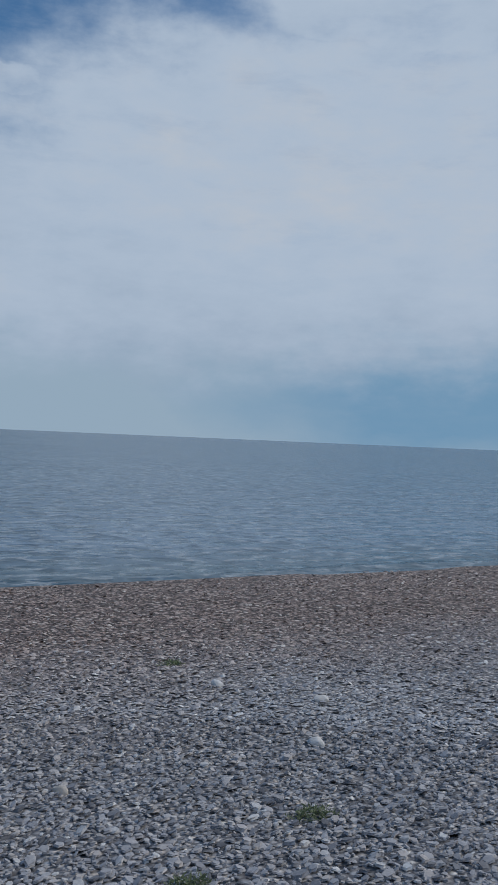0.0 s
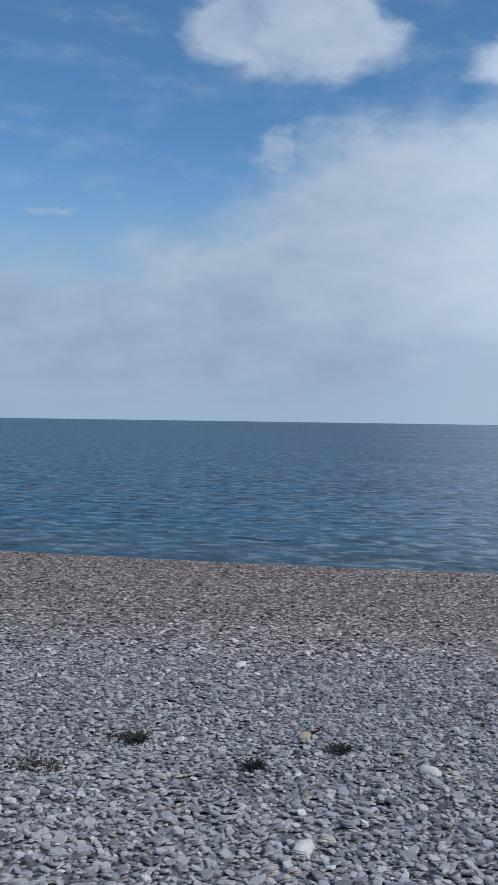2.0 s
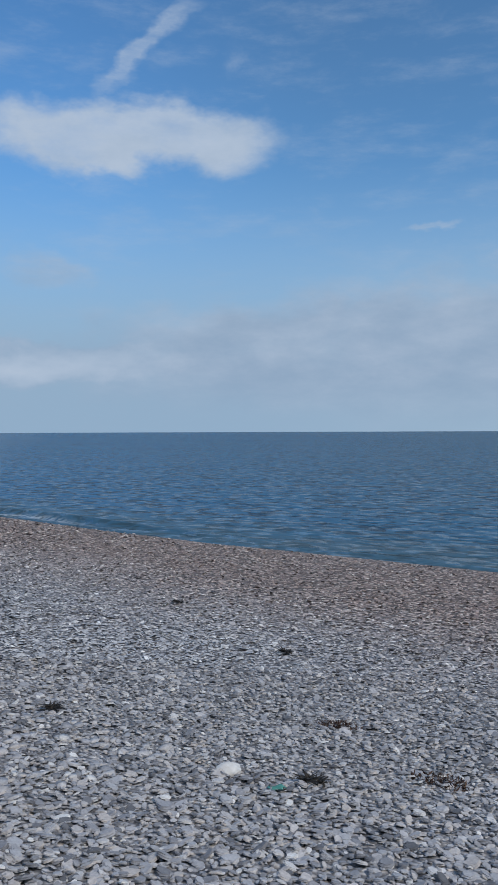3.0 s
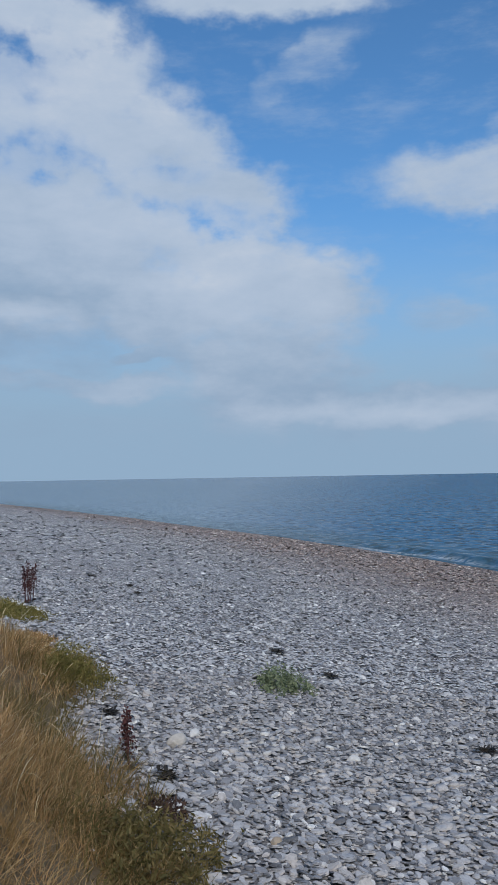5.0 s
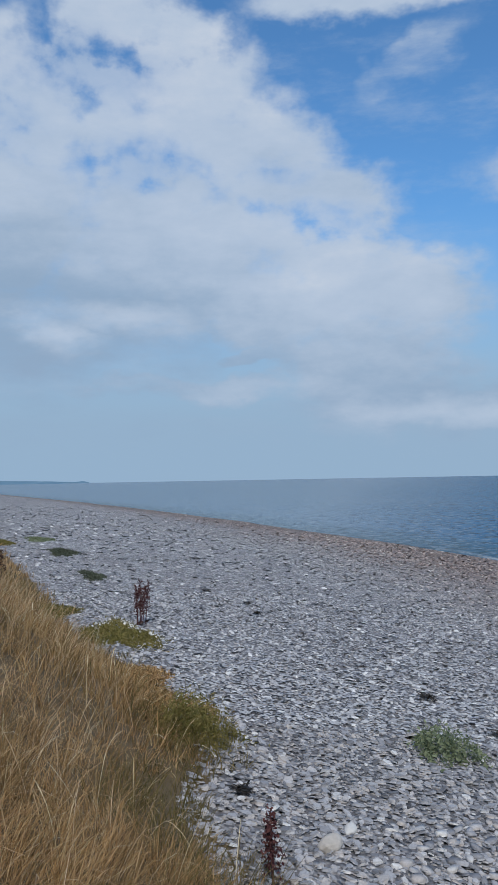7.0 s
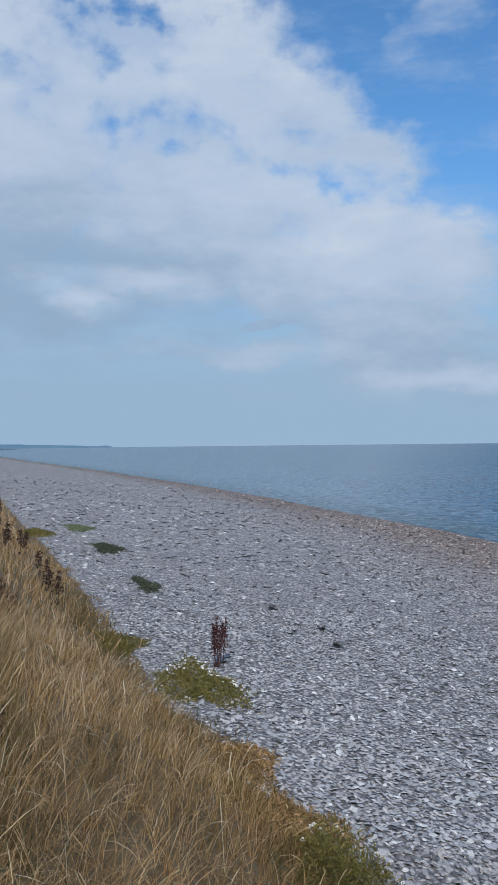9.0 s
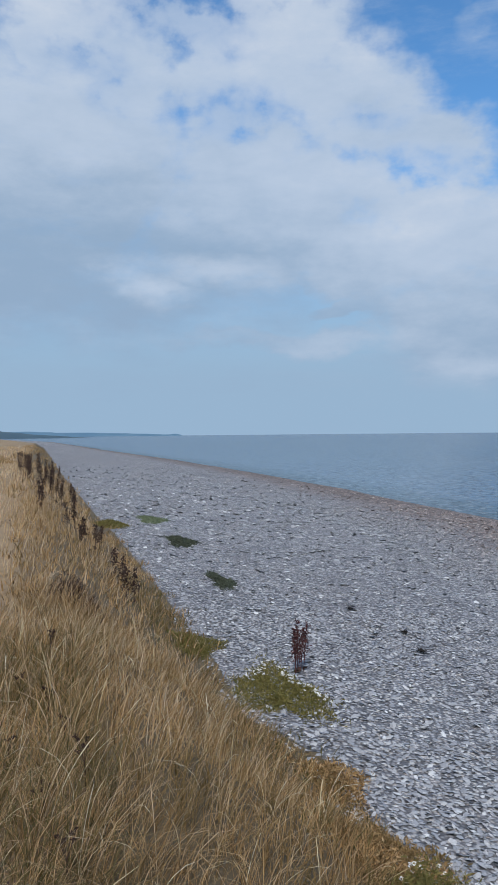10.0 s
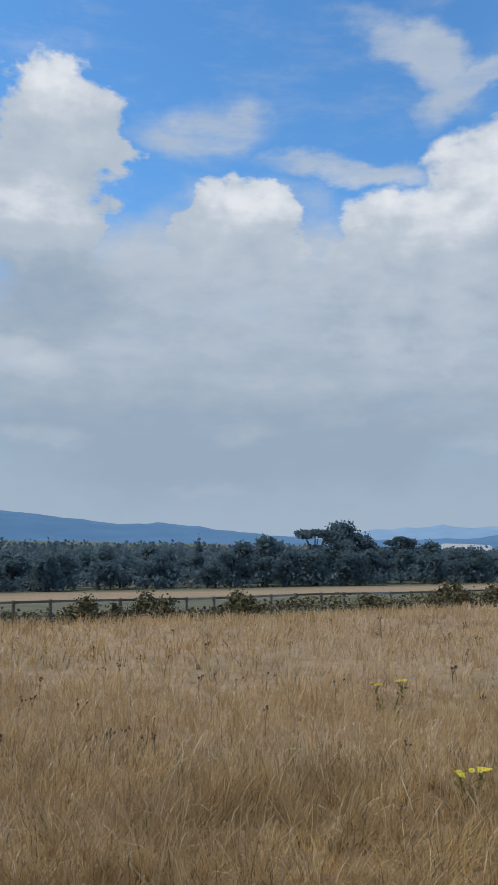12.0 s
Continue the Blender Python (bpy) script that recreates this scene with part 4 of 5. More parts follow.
def ragwort(at, tall, heads):
    """Ragwort: a clump of leafy stems, each branching into a flat head of yellow flowers."""
    ob = thing("ragwort", "ragwort clump with flat-topped heads of yellow flowers in the dry grass", "plant", at)
    me = flower_mesh("flower", 9, 0.024, M_YELLOW)
    stems = max(2, heads // 4)
    for k in range(stems):
        a, d = k * 6.28 / stems + random.uniform(-0.4, 0.4), random.uniform(0.03, 0.20)
        h = tall * random.uniform(0.72, 1.0)
        foot = np.array([math.cos(a) * d * 0.4, math.sin(a) * d * 0.4, 0])
        tip = np.array([math.cos(a) * d, math.sin(a) * d, h * 0.84])
        pts = [foot + (tip - foot) * t + np.array([0.015 * math.sin(3 * t), 0.01 * t, 0]) for t in np.linspace(0, 1, 5)]
        part("stem", raw_mesh("stem", *tube(pts, np.linspace(0.007, 0.004, 5)), M_HERB), ob)
        t = np.random.uniform(0.15, 1.0, 34)
        c = foot + (tip - foot) * t[:, None] + np.random.normal(0, 0.03, (34, 3)) * (1.3 - t)[:, None]
        part("foliage", raw_mesh("foliage", *leaves(c, np.random.uniform(0.03, 0.07, 34), 0.0, 0.18), M_HERB), ob)
        branch = []
        for _ in range(max(6, heads // 2)):
            b, e = random.uniform(0, 6.28), 0.09 * math.sqrt(random.random())
            top = pts[4] + np.array([math.cos(b) * e, math.sin(b) * e, h * 0.16 * random.uniform(0.75, 1.0)])
            branch.append(tube([pts[4] - (0, 0, 0.05), (pts[4] + top) / 2 + np.array([0.01, 0, 0]), top], (0.003, 0.0025, 0.002), 4))
            fl = part("flower", me, ob)
            fl.location, fl.rotation_euler = top, (random.uniform(-0.5, 0.5), random.uniform(-0.5, 0.5), b)
        part("flower_stalk", raw_mesh("flower_stalk", *joined(branch), M_HERB), ob)
    return ob


def dead_flower(at, tall, heads):
    """A knapweed or thistle gone brown: a branched stalk with round dark heads."""
    ob = thing("dead_thistle", "dead brown thistle stalk with round seed heads", "plant", at, group="dead thistles in the field")
    stems, tops = [], []
    for k in range(heads):
        a, d = random.uniform(0, 6.28), random.uniform(0.0, 0.11)
        top = np.array([math.cos(a) * d, math.sin(a) * d, tall * random.uniform(0.75, 1.0)])
        stems.append(tube([(0, 0, 0), np.array([0, 0, tall * 0.45]) + top * 0.08, top], (0.0024, 0.002, 0.0015), 4))
        tops.append(top)
    part("stalk", raw_mesh("stalk", *joined(stems), M_DEADDOCK), ob)
    for top in tops:
        c = top + np.random.normal(0, 0.005, (26, 3))
        part("seed_head", raw_mesh("seed_head", *leaves(c, 0.014), M_DEADDOCK), ob)
    return ob


def seaweed(at, wide, label="clump of dried black seaweed stranded on the cobbles"):
    ob = thing("seaweed_clump", label, "seaweed", at)
    n = 90
    r, a = np.sqrt(np.random.uniform(0, 1, n)) * wide * 0.85, np.random.uniform(0, 6.28, n)
    px, py = r * np.cos(a), r * np.sin(a) * 0.55
    base = np.stack([px, py, land(at[0] + px, at[1] + py) - at[2] + 0.03], 1)
    part("frond_mass", raw_mesh("frond_mass", *ribbons(base, np.random.uniform(0, 6.28, n), np.random.uniform(1.1, 1.6, n), np.random.uniform(0.04, 0.09, n), np.random.uniform(0.012, 0.026, n), np.random.uniform(-0.4, 0.8, n), 4, 0.6), M_WEED), ob)
    return ob


def boulder(at, size, material, label, squat=0.52):
    """One larger stone, rounded."""
    bm = bmesh.new()
    bmesh.ops.create_icosphere(bm, subdivisions=2, radius=1)
    for v in bm.verts:
        v.co *= 1 + 0.34 * noise.noise(v.co * 1.1 + Vector(at))
        v.co = Vector((v.co.x * size, v.co.y * size * random.uniform(0.66, 0.68), v.co.z * size * squat))
    me = bpy.data.meshes.new("large_stone")
    bmesh.ops.dissolve_limit(bm, angle_limit=radians(14), verts=bm.verts[:], edges=bm.edges[:])
    bmesh.ops.bevel(bm, geom=bm.edges[:], offset=size * 0.05, segments=1, affect="EDGES")
    bm.to_mesh(me)
    bm.free()
    me.materials.append(material)
    ob = new("large_stone", me)
    ob.matrix_world = pose(at[0], at[1], at[2] + size * squat * 0.5, random.uniform(-8, 8), random.uniform(-8, 8), random.uniform(0, 180))
    return tagged(ob, label, "stone")


def on(x, y, up=0.0):
    return (x, y, float(land(x, y)) + up)


def pale_stone_material(name, c):
    n = Nodes(name)
    p = n.place()
    g = n.noise(18, 5, 0.65, p)
    col = n.mix(0.5, c, n.ramp(g, (0.3, (0.36, 0.35, 0.33)), (0.7, (0.68, 0.68, 0.68))), "OVERLAY")
    return n.done(col, 0.7, n.bump(g, 0.4, 0.006))


M_CREAM = pale_stone_material("cream_stone", (0.47, 0.43, 0.385))
M_QUARTZ = pale_stone_material("white_stone", (0.60, 0.585, 0.565))
M_BUFF = pale_stone_material("buff_stone", (0.38, 0.30, 0.22))

# ---------------------------------------------------------------- on the beach and the bank
dock_plant(on(-5.74, 0.97), 2, 0.44, M_DOCK, "dark red dock stalk gone to seed beside the bank", 0.02, 1.25)
dock_plant(on(-14.2, 2.0), 7, 0.66, M_DOCK, "cluster of dark red dock stalks standing on the cobbles", 0.13, 1.3)
for (bx, by), k, tall in zip(((-43.3, -3.2), (-40.5, -2.9), (-38.2, -2.6), (-37.8, -2.2), (-36, -2.0), (-25.2, -1.7), (-29.0, -1.4), (-28.8, -1.2), (-34.0, -1.2), (-23.2, -0.9), (-18.0, -0.2), (-17.3, -0.1), (-21.9, -0.5), (-20.4, -0.7)),
                             (6, 7, 7, 6, 6, 3, 2, 2, 3, 3, 2, 2, 2, 2), (1.1, 1.2, 1.2, 1.1, 1.0, 0.8, 0.8, 0.9, 1.0, 0.9, 0.75, 0.6, 0.7, 0.7)):
    dock_plant(on(bx, by + (0.6 if bx < -30 else 0.15)), k, tall, M_DEADDOCK, "dead brown dock stalks along the edge of the bank", 0.06 * k, 2.0)
herb_mat("mayweed_mat", on(-13.3, 1.5), 0.95, 0.50, 0.08, M_HERB, "green mat of mayweed edged with small white flowers", 170, M_WHITE, fringe=True)
herb_mat("mayweed_clump", on(-8.35, 1.25), 0.37, 0.32, 0.44, M_HERB, "olive green mayweed clump with white flowers beside the grass bank", 34, M_WHITE, fringe=True)
herb_mat("bank_herbs", on(-9.1, 1.2), 0.6, 0.35, 0.2, M_BROWN, "rusty brown and olive herbs merging with the bank grass", 0)
herb_mat("mayweed_patch", on(-15.7, 0.85), 0.6, 0.32, 0.14, M_HERB, "small patch of green white-flowered mayweed below the bank", 18, M_WHITE)
herb_mat("mayweed_tuft", on(-33, 0.6), 1.1, 0.5, 0.2, M_HERB, "far tuft of white-flowered mayweed by the bank", 14, M_WHITE)
herb_mat("saltbush_patch", on(-28.0, 2.39), 1.1, 0.34, 0.13, M_LEAF, "dark green leafy patch growing on the open cobbles", 0)
herb_mat("saltbush_patch", on(-21.2, 2.29), 1.0, 0.2, 0.05, M_LEAF, "thin flat green patch growing on the open cobbles", 0)
herb_mat("saltbush_patch", on(-34.7, 2.25), 1.3, 0.42, 0.07, M_PALE, "pale green patch growing on the open cobbles", 0)
herb_mat("sea_radish", on(-7.7, 3.21), 0.36, 0.24, 0.26, M_PALE, "pale green sea radish plant growing out of the cobbles", 3, M_YELLOW, 0.55, 0.0, 0.22)
for wx, wy, w in ((3.44, 4.51, 0.15), (2.36, 3.99, 0.12), (4.33, 8.94, 0.14)):
    herb_mat("shingle_weed", on(wx, wy), w, w * 0.6, 0.07, M_PALE, "small sparse green weed among the cobbles", 0, None, 0.35)
for dx, dy, k, tall in ((-27.0, -7.6, 4, 0.8), (-26.1, -6.9, 3, 0.75), (-32.4, -8.0, 4, 0.9), (-33.5, -8.6, 3, 0.8), (-55, -10, 5, 1.0)):
    dock_plant(on(dx, dy), k, tall, M_DEADDOCK, "dead brown dock stalks standing in the dry field", 0.08 * k, 1.8)
for dx, dy, w in ((-69, -7.2, 2.6), (-64, -5.2, 2.2), (-76, -10.5, 2.4), (-58, -5.4, 1.4)):
    herb_mat("grass_hummock", on(dx, dy), w, w * 0.45, 0.5, M_BROWN, "brown hummock of rough grass at the end of the track", 0, None, 0.08)
herb_mat("bank_shrub", on(-13.9, -0.9), 0.35, 0.3, 0.35, M_DEADDOCK, "dark dead low shrub on the slope of the bank", 0)
herb_mat("bank_herbs", on(-4.3, 0.6), 0.6, 0.34, 0.28, M_OLIVE, "olive green herbs with cream flowers at the foot of the bank", 14, M_WHITE, 0.7)
herb_mat("bank_herbs", on(-4.9, 0.92), 0.24, 0.13, 0.08, M_DEADDOCK, "dry brownish herbs at the foot of the bank", 0)
herb_mat("bank_herbs", on(-10.6, 1.3), 0.5, 0.25, 0.14, M_BROWN, "rusty brown dry herbs at the foot of the bank", 0)
for sx, sy, w in ((-1.85, 4.9, 0.12), (-0.45, 5.05, 0.10), (-0.96, 4.59, 0.07), (-2.89, 3.72, 0.12), (-9.44, 4.08, 0.18), (-8.04, 3.98, 0.13), (-16.4, 4.44, 0.14), (-18.2, 4.15, 0.12), (-5.27, 3.68, 0.10),
                  (-8.21, 8.41, 0.14), (-5.47, 1.12, 0.14), (-5.21, 6.8, 0.10), (-15.2, 4.2, 0.12), (-7.1, 1.25, 0.12)):
    seaweed(on(sx, sy), 0.78 * w)
for sx, sy, w in ((-3.4, 4.9, 0.16), (-1.93, 4.99, 0.14), (-2.3, 4.3, 0.18)):
    herb_mat("dry_litter", on(sx, sy), w, w * 0.6, 0.025, M_DEADDOCK, "thin brown dried plant litter between the cobbles", 0, None, 0.35)
for sx, sy, w, m, label in ((-6.15, 1.47, 0.092, M_CREAM, "large cream rounded stone among the grey cobbles"), (-6.36, 1.7, 0.06, M_QUARTZ, "white stone resting beside a cream one"),
                            (0.14, 4.8, 0.075, M_QUARTZ, "white flat stone among the grey cobbles"), (-0.5, 3.5, 0.075, M_QUARTZ, "white rounded stone among the grey cobbles"),
                            (0.55, 3.99, 0.055, M_CREAM, "pale stone among the grey cobbles"), (-1.61, 7.34, 0.07, M_QUARTZ, "white stone further down the beach"),
                            (-3.39, 3.53, 0.09, M_QUARTZ, "long white stone among the grey cobbles"), (-5.41, 2.56, 0.055, M_QUARTZ, "long white pebble among the grey cobbles"),
                            (2.13, 5.54, 0.06, M_CREAM, "pale buff stone among the grey cobbles"), (4.34, 7.78, 0.08, M_QUARTZ, "white stone further down the beach"),
                            (4.99, 6.83, 0.075, M_QUARTZ, "white flat stone among the grey cobbles"), (4.22, 5.71, 0.08, M_QUARTZ, "white stone among the grey cobbles"),
                            (-4.27, 1.32, 0.05, M_BUFF, "buff brown flat stone among the grey cobbles"), (-0.72, 5.3, 0.06, M_BUFF, "buff stone among the grey cobbles")):
    boulder(on(sx, sy), w, m, label, 0.62 if m is M_CREAM else 0.55)


def plastic_scrap(at, wide):
    """A torn, crumpled piece of thin sheet."""
    k = 7
    gx, gy = np.meshgrid(np.linspace(-1, 1, k), np.linspace(-0.6, 0.6, k))
    gz = 0.16 * np.sin(gx * 3.1 + gy * 2) + 0.12 * np.cos(gy * 5 + gx) + np.random.uniform(-0.08, 0.08, gx.shape) + 0.3
    v = np.stack([gx + 0.2 * np.sin(gy * 4), gy + 0.15 * np.sin(gx * 5), gz], 2).reshape(-1, 3) * wide
    i = (np.arange(k - 1)[:, None] * k + np.arange(k - 1)[None, :]).ravel()
    me = raw_mesh("plastic_scrap", v, np.stack([i, i + 1, i + k + 1, i + k], 1), M_TEAL)
    ob = tagged(new("plastic_scrap", me), "crumpled teal plastic scrap lying on the cobbles", "litter")
    ob.matrix_world = pose(at[0], at[1], at[2] + 0.012, 0, 0, 25)
    thick = ob.modifiers.new("thickness", "SOLIDIFY")
    thick.thickness = 0.002


plastic_scrap(on(-2.99, 3.49), 0.05)
for rx, ry, tall, heads in ((-14.4, -5.4, 0.75, 22), (-15.6, -6.3, 0.75, 16), (-18.4, -5.7, 0.8, 22), (-17.3, -6.2, 0.8, 18), (-7.6, -5.1, 0.55, 8), (-8.0, -5.3, 0.5, 10),
                            (-8.25, -5.1, 0.62, 20), (-7.2, -4.7, 0.35, 10), (-7.7, -4.6, 0.45, 8), (-6.5, -5.7, 0.28, 6), (-7.7, -8.7, 0.5, 6), (-13.8, -5.0, 0.7, 18), (-21, -6.4, 0.8, 18)):
    ragwort(on(rx - 0.68, ry - 0.24), tall, heads)
models = [dead_flower(on(p[0] - 0.68, p[1] - 0.24), t, k) for p, t, k in (((-9.5, -0.9), 0.38, 5), ((-8.6, -1.7), 0.34, 6), ((-11, -4.9), 0.38, 3), ((-7.5, -9.5), 0.36, 2), ((-9.5, -7.6), 0.40, 3))]
rng = random.Random(5)
made = 0
while made < 130:
    a, d = radians(rng.uniform(92, 182)), 7 + 12 * rng.random()
    tx, ty = -3.3 - math.sin(a) * d, -1.0 + math.cos(a) * d
    if toe(tx) - ty < 1.0 or trodden(np.array(tx), np.array(ty)) > 0.35 or field_edge(tx, ty) > -0.3:
        continue
    copy_thing(rng.choice(models), pose(*on(tx, ty), 0, 0, rng.uniform(0, 360)) @ Matrix.Scale(rng.uniform(0.6, 0.95), 4))
    made += 1


for tx, ty in ((-6.6, -1.25), (-7.6, -1.1), (-8.2, -1.4), (-6.9, -0.9), (-8.8, -1.1), (-7.9, -0.8), (-6.4, -0.8), (-6.1, -1.5), (-5.9, -1.0), (-6.8, -1.6), (-7.3, -1.5), (-7.2, -0.7), (-8.4, -0.9), (-8.1, -1.7), (-9.0, -1.5), (-5.7, -1.3)):
    copy_thing(models[1], pose(*on(tx - 0.68, ty - 0.24), 0, 0, rng.uniform(0, 360)) @ Matrix.Scale(rng.uniform(0.6, 0.95), 4))


for k in range(13):
    tx = -7.3 - 3.6 * (k + rng.random()) / 13
    copy_thing(models[k % 2], pose(*on(tx, -2.16 + rng.uniform(-0.12, 0.28)), 0, 0, rng.uniform(0, 360)) @ Matrix.Scale(rng.uniform(0.5, 0.85), 4))


def twig(at, long, turn):
    """A short bleached stick, slightly bent."""
    pts = [(-long / 2, 0, 0.006), (-long / 6, 0.006, 0.010), (long / 5, 0.003, 0.009), (long / 2, -0.008, 0.006)]
    ob = tagged(new("twig", raw_mesh("twig", *tube(pts, (0.005, 0.007, 0.006, 0.004), 6), M_STALK)), "short bleached stick lying on the bare track", "stick")
    ob.matrix_world = pose(*at, 0, 0, turn)


twig(on(-8.12, -2.66), 0.13, 20)


# ---------------------------------------------------------------- trees, fence and houses inland
def crown_points(lobes, n):
    pts = []
    share = np.array([a * b * c for _, (a, b, c) in lobes])
    for (c, r), k in zip(lobes, (n * share / share.sum()).astype(int)):
        d = np.random.normal(0, 1, (k, 3))
        d /= np.linalg.norm(d, axis=1)[:, None]
        pts.append(np.array(c) + d * np.array(r) * np.random.uniform(0.55, 1.05, (k, 1)))
    return np.concatenate(pts)


def tree(name, at, tall, form, label, count=1500):
    """A tapered trunk with limbs and a crown of many leaf sprays."""
    ob = thing(name, label, "tree", at, random.uniform(0, 360), group="trees of the far wood")
    if form == "round":
        lobes = [((random.uniform(-0.18, 0.18) * tall, random.uniform(-0.18, 0.18) * tall, tall * random.uniform(0.16, 0.82)), (tall * random.uniform(0.18, 0.30),) * 2 + (tall * random.uniform(0.13, 0.2),)) for _ in range(10)]
    elif form == "cone":
        lobes = [((0, 0, tall * z), (tall * 0.20 * (1.05 - z),) * 2 + (tall * 0.1,)) for z in np.linspace(0.15, 0.97, 9)]
    elif form == "flat":
        lobes = [((math.cos(a) * 0.25 * tall, math.sin(a) * 0.25 * tall, tall * random.uniform(0.8, 0.92)), (tall * 0.17, tall * 0.17, tall * 0.06)) for a in np.linspace(0, 5.2, 6)] + [((0, 0, tall * 0.5), (tall * 0.16, tall * 0.16, tall * 0.14))]
    else:
        lobes = [((random.uniform(-0.4, 0.4) * tall, random.uniform(-0.4, 0.4) * tall, tall * random.uniform(0.3, 0.7)), (tall * 0.32,) * 2 + (tall * 0.28,)) for _ in range(6)]
    outer = leaves(crown_points(lobes, count), tall * 0.040 * (1500 / count) ** 0.4, 0.0, 0.6)
    inner = leaves(crown_points([(c, tuple(0.55 * q for q in r)) for c, r in lobes], 160), tall * (0.06 if form == "cone" else 0.12), 0.0, 0.8)
    part("crown", raw_mesh("crown", *(outer if form == "flat" else joined([outer, inner])), M_SCRUB if form == "low" else M_HAZED_TREE), ob)
    lines = [tube([(0, 0, -0.3), (0.02 * tall, 0, tall * 0.35), (0, 0.02 * tall, tall * 0.8)], (tall * 0.035, tall * 0.025, tall * 0.008), 7)]
    part("trunk", raw_mesh("trunk", *lines[0], M_BARK), ob)
    for c, r in lobes[:5]:
        part("limb", raw_mesh("limb", *tube([(0.01 * tall, 0, tall * 0.28), (c[0] * 0.5, c[1] * 0.5, tall * 0.28 + (c[2] - tall * 0.28) * 0.6), c], (tall * 0.015, tall * 0.011, tall * 0.004), 5), M_BARK), ob)
    return ob


EDGE = np.array([-0.978, -0.208])     # along the field's landward edge
INLAND = np.array([0.208, -0.978])


def inland(s, e):
    """A place s metres along the field's edge and e metres past it."""
    p = np.array([-3.43, -1.02]) + INLAND * (17.5 + e) + EDGE * s
    return float(p[0]), float(p[1])


ROUND = "dark green broad-leaved tree in the far line of woodland"
models = [tree("tree", on(*inland(-10 + 7 * i, 84)), t, "round", ROUND, 1250) for i, t in enumerate((5.2, 6.0, 6.6, 5.6, 7.0))]
cones = [tree("conifer", on(*inland(30 + 50 * i, 92)), t, "cone", "dark pointed conifer rising over the far woodland", 2600) for i, t in enumerate((9.0, 7.5))]
for i, t in enumerate((9.2, 8.0)):
    tree("pine_tree", on(*inland(91 + 20 * i, 94)), t, "flat", "tall flat-topped pine standing above the far woodland", 3200)
light_trees = [tree("tree", on(-330 - 8 * i, -95 - 6 * i), t, "round", ROUND, 480) for i, t in enumerate((6.0, 6.8, 5.4))]
bushes = [tree("bush", on(*inland(-6 + 5 * i, 9.3)), t, "low", "dark green and brown bush growing along the fence", 520) for i, t in enumerate((1.25, 1.5, 1.1))]
rng = random.Random(11)
for row, (e0, s0, s1, gap, k0, k1) in enumerate(((80, -36, 66, 2.5, 0.66, 0.85), (80, 66, 150, 3.0, 0.8, 1.05), (90, -36, 76, 3.4, 0.72, 0.9), (90, 76, 130, 4.6, 0.9, 1.2), (90, 130, 240, 4.6, 0.55, 0.8), (118, 130, 420, 8.0, 0.7, 0.95))):
    for s in np.arange(s0, s1, gap):
        p = on(*inland(s + rng.uniform(-1, 1), e0 + rng.uniform(-3, 4)))
        copy_thing(rng.choice(models if e0 < 85 else light_trees), pose(*p, 0, 0, rng.uniform(0, 360)) @ Matrix.Scale(rng.uniform(k0, k1), 4))
for s, k in ((84, 0.75), (88, 0.8), (95, 0.92), (99, 1.0), (101.5, 1.2), (103.5, 1.16), (108, 0.98), (113, 0.92), (117, 0.85), (121, 0.78)):
    copy_thing(rng.choice(models), pose(*on(*inland(s, 97)), 0, 0, rng.uniform(0, 360)) @ Matrix.Scale(1.3 * k, 4))
copy_thing(cones[0], pose(*on(*inland(106, 97)), 0, 0, 40) @ Matrix.Scale(0.92, 4))
copy_thing(cones[1], pose(*on(*inland(45, 95)), 0, 0, 90) @ Matrix.Scale(0.78, 4))
copy_thing(cones[1], pose(*on(*inland(68.5, 95)), 0, 0, 20) @ Matrix.Scale(0.95, 4))
for az in np.arange(98.5, 122, 0.55):
    a, d = radians(az + rng.uniform(-0.2, 0.2)), rng.uniform(300, 380)
    p = on(-3.43 - math.sin(a) * d, -1.02 + math.cos(a) * d)
    copy_thing(rng.choice(light_trees), pose(*p, 0, 0, rng.uniform(0, 360)) @ Matrix.Scale(rng.uniform(0.8, 1.5) * (1 if az > 109 else 0.6), 4))
for az, d, k in ((111.5, 330, 1.5), (112.2, 324, 1.75), (112.8, 332, 1.6), (107.4, 340, 1.1), (105.2, 350, 1.0)):
    p = on(-3.43 - math.sin(radians(az)) * d, -1.02 + math.cos(radians(az)) * d)
    copy_thing(light_trees[1], pose(*p, 0, 0, 40 * k) @ Matrix.Scale(k, 4))
for s in np.arange(-14, 66, 1.0):
    if rng.random() < 0.45:
        p = on(*inland(s + rng.uniform(-0.5, 0.5), 7.4 + rng.uniform(-1.3, 1.3)))
        copy_thing(rng.choice(bushes), pose(*p, 0, 0, rng.uniform(0, 360)) @ Matrix.Scale(rng.uniform(0.55, 1.15), 4))


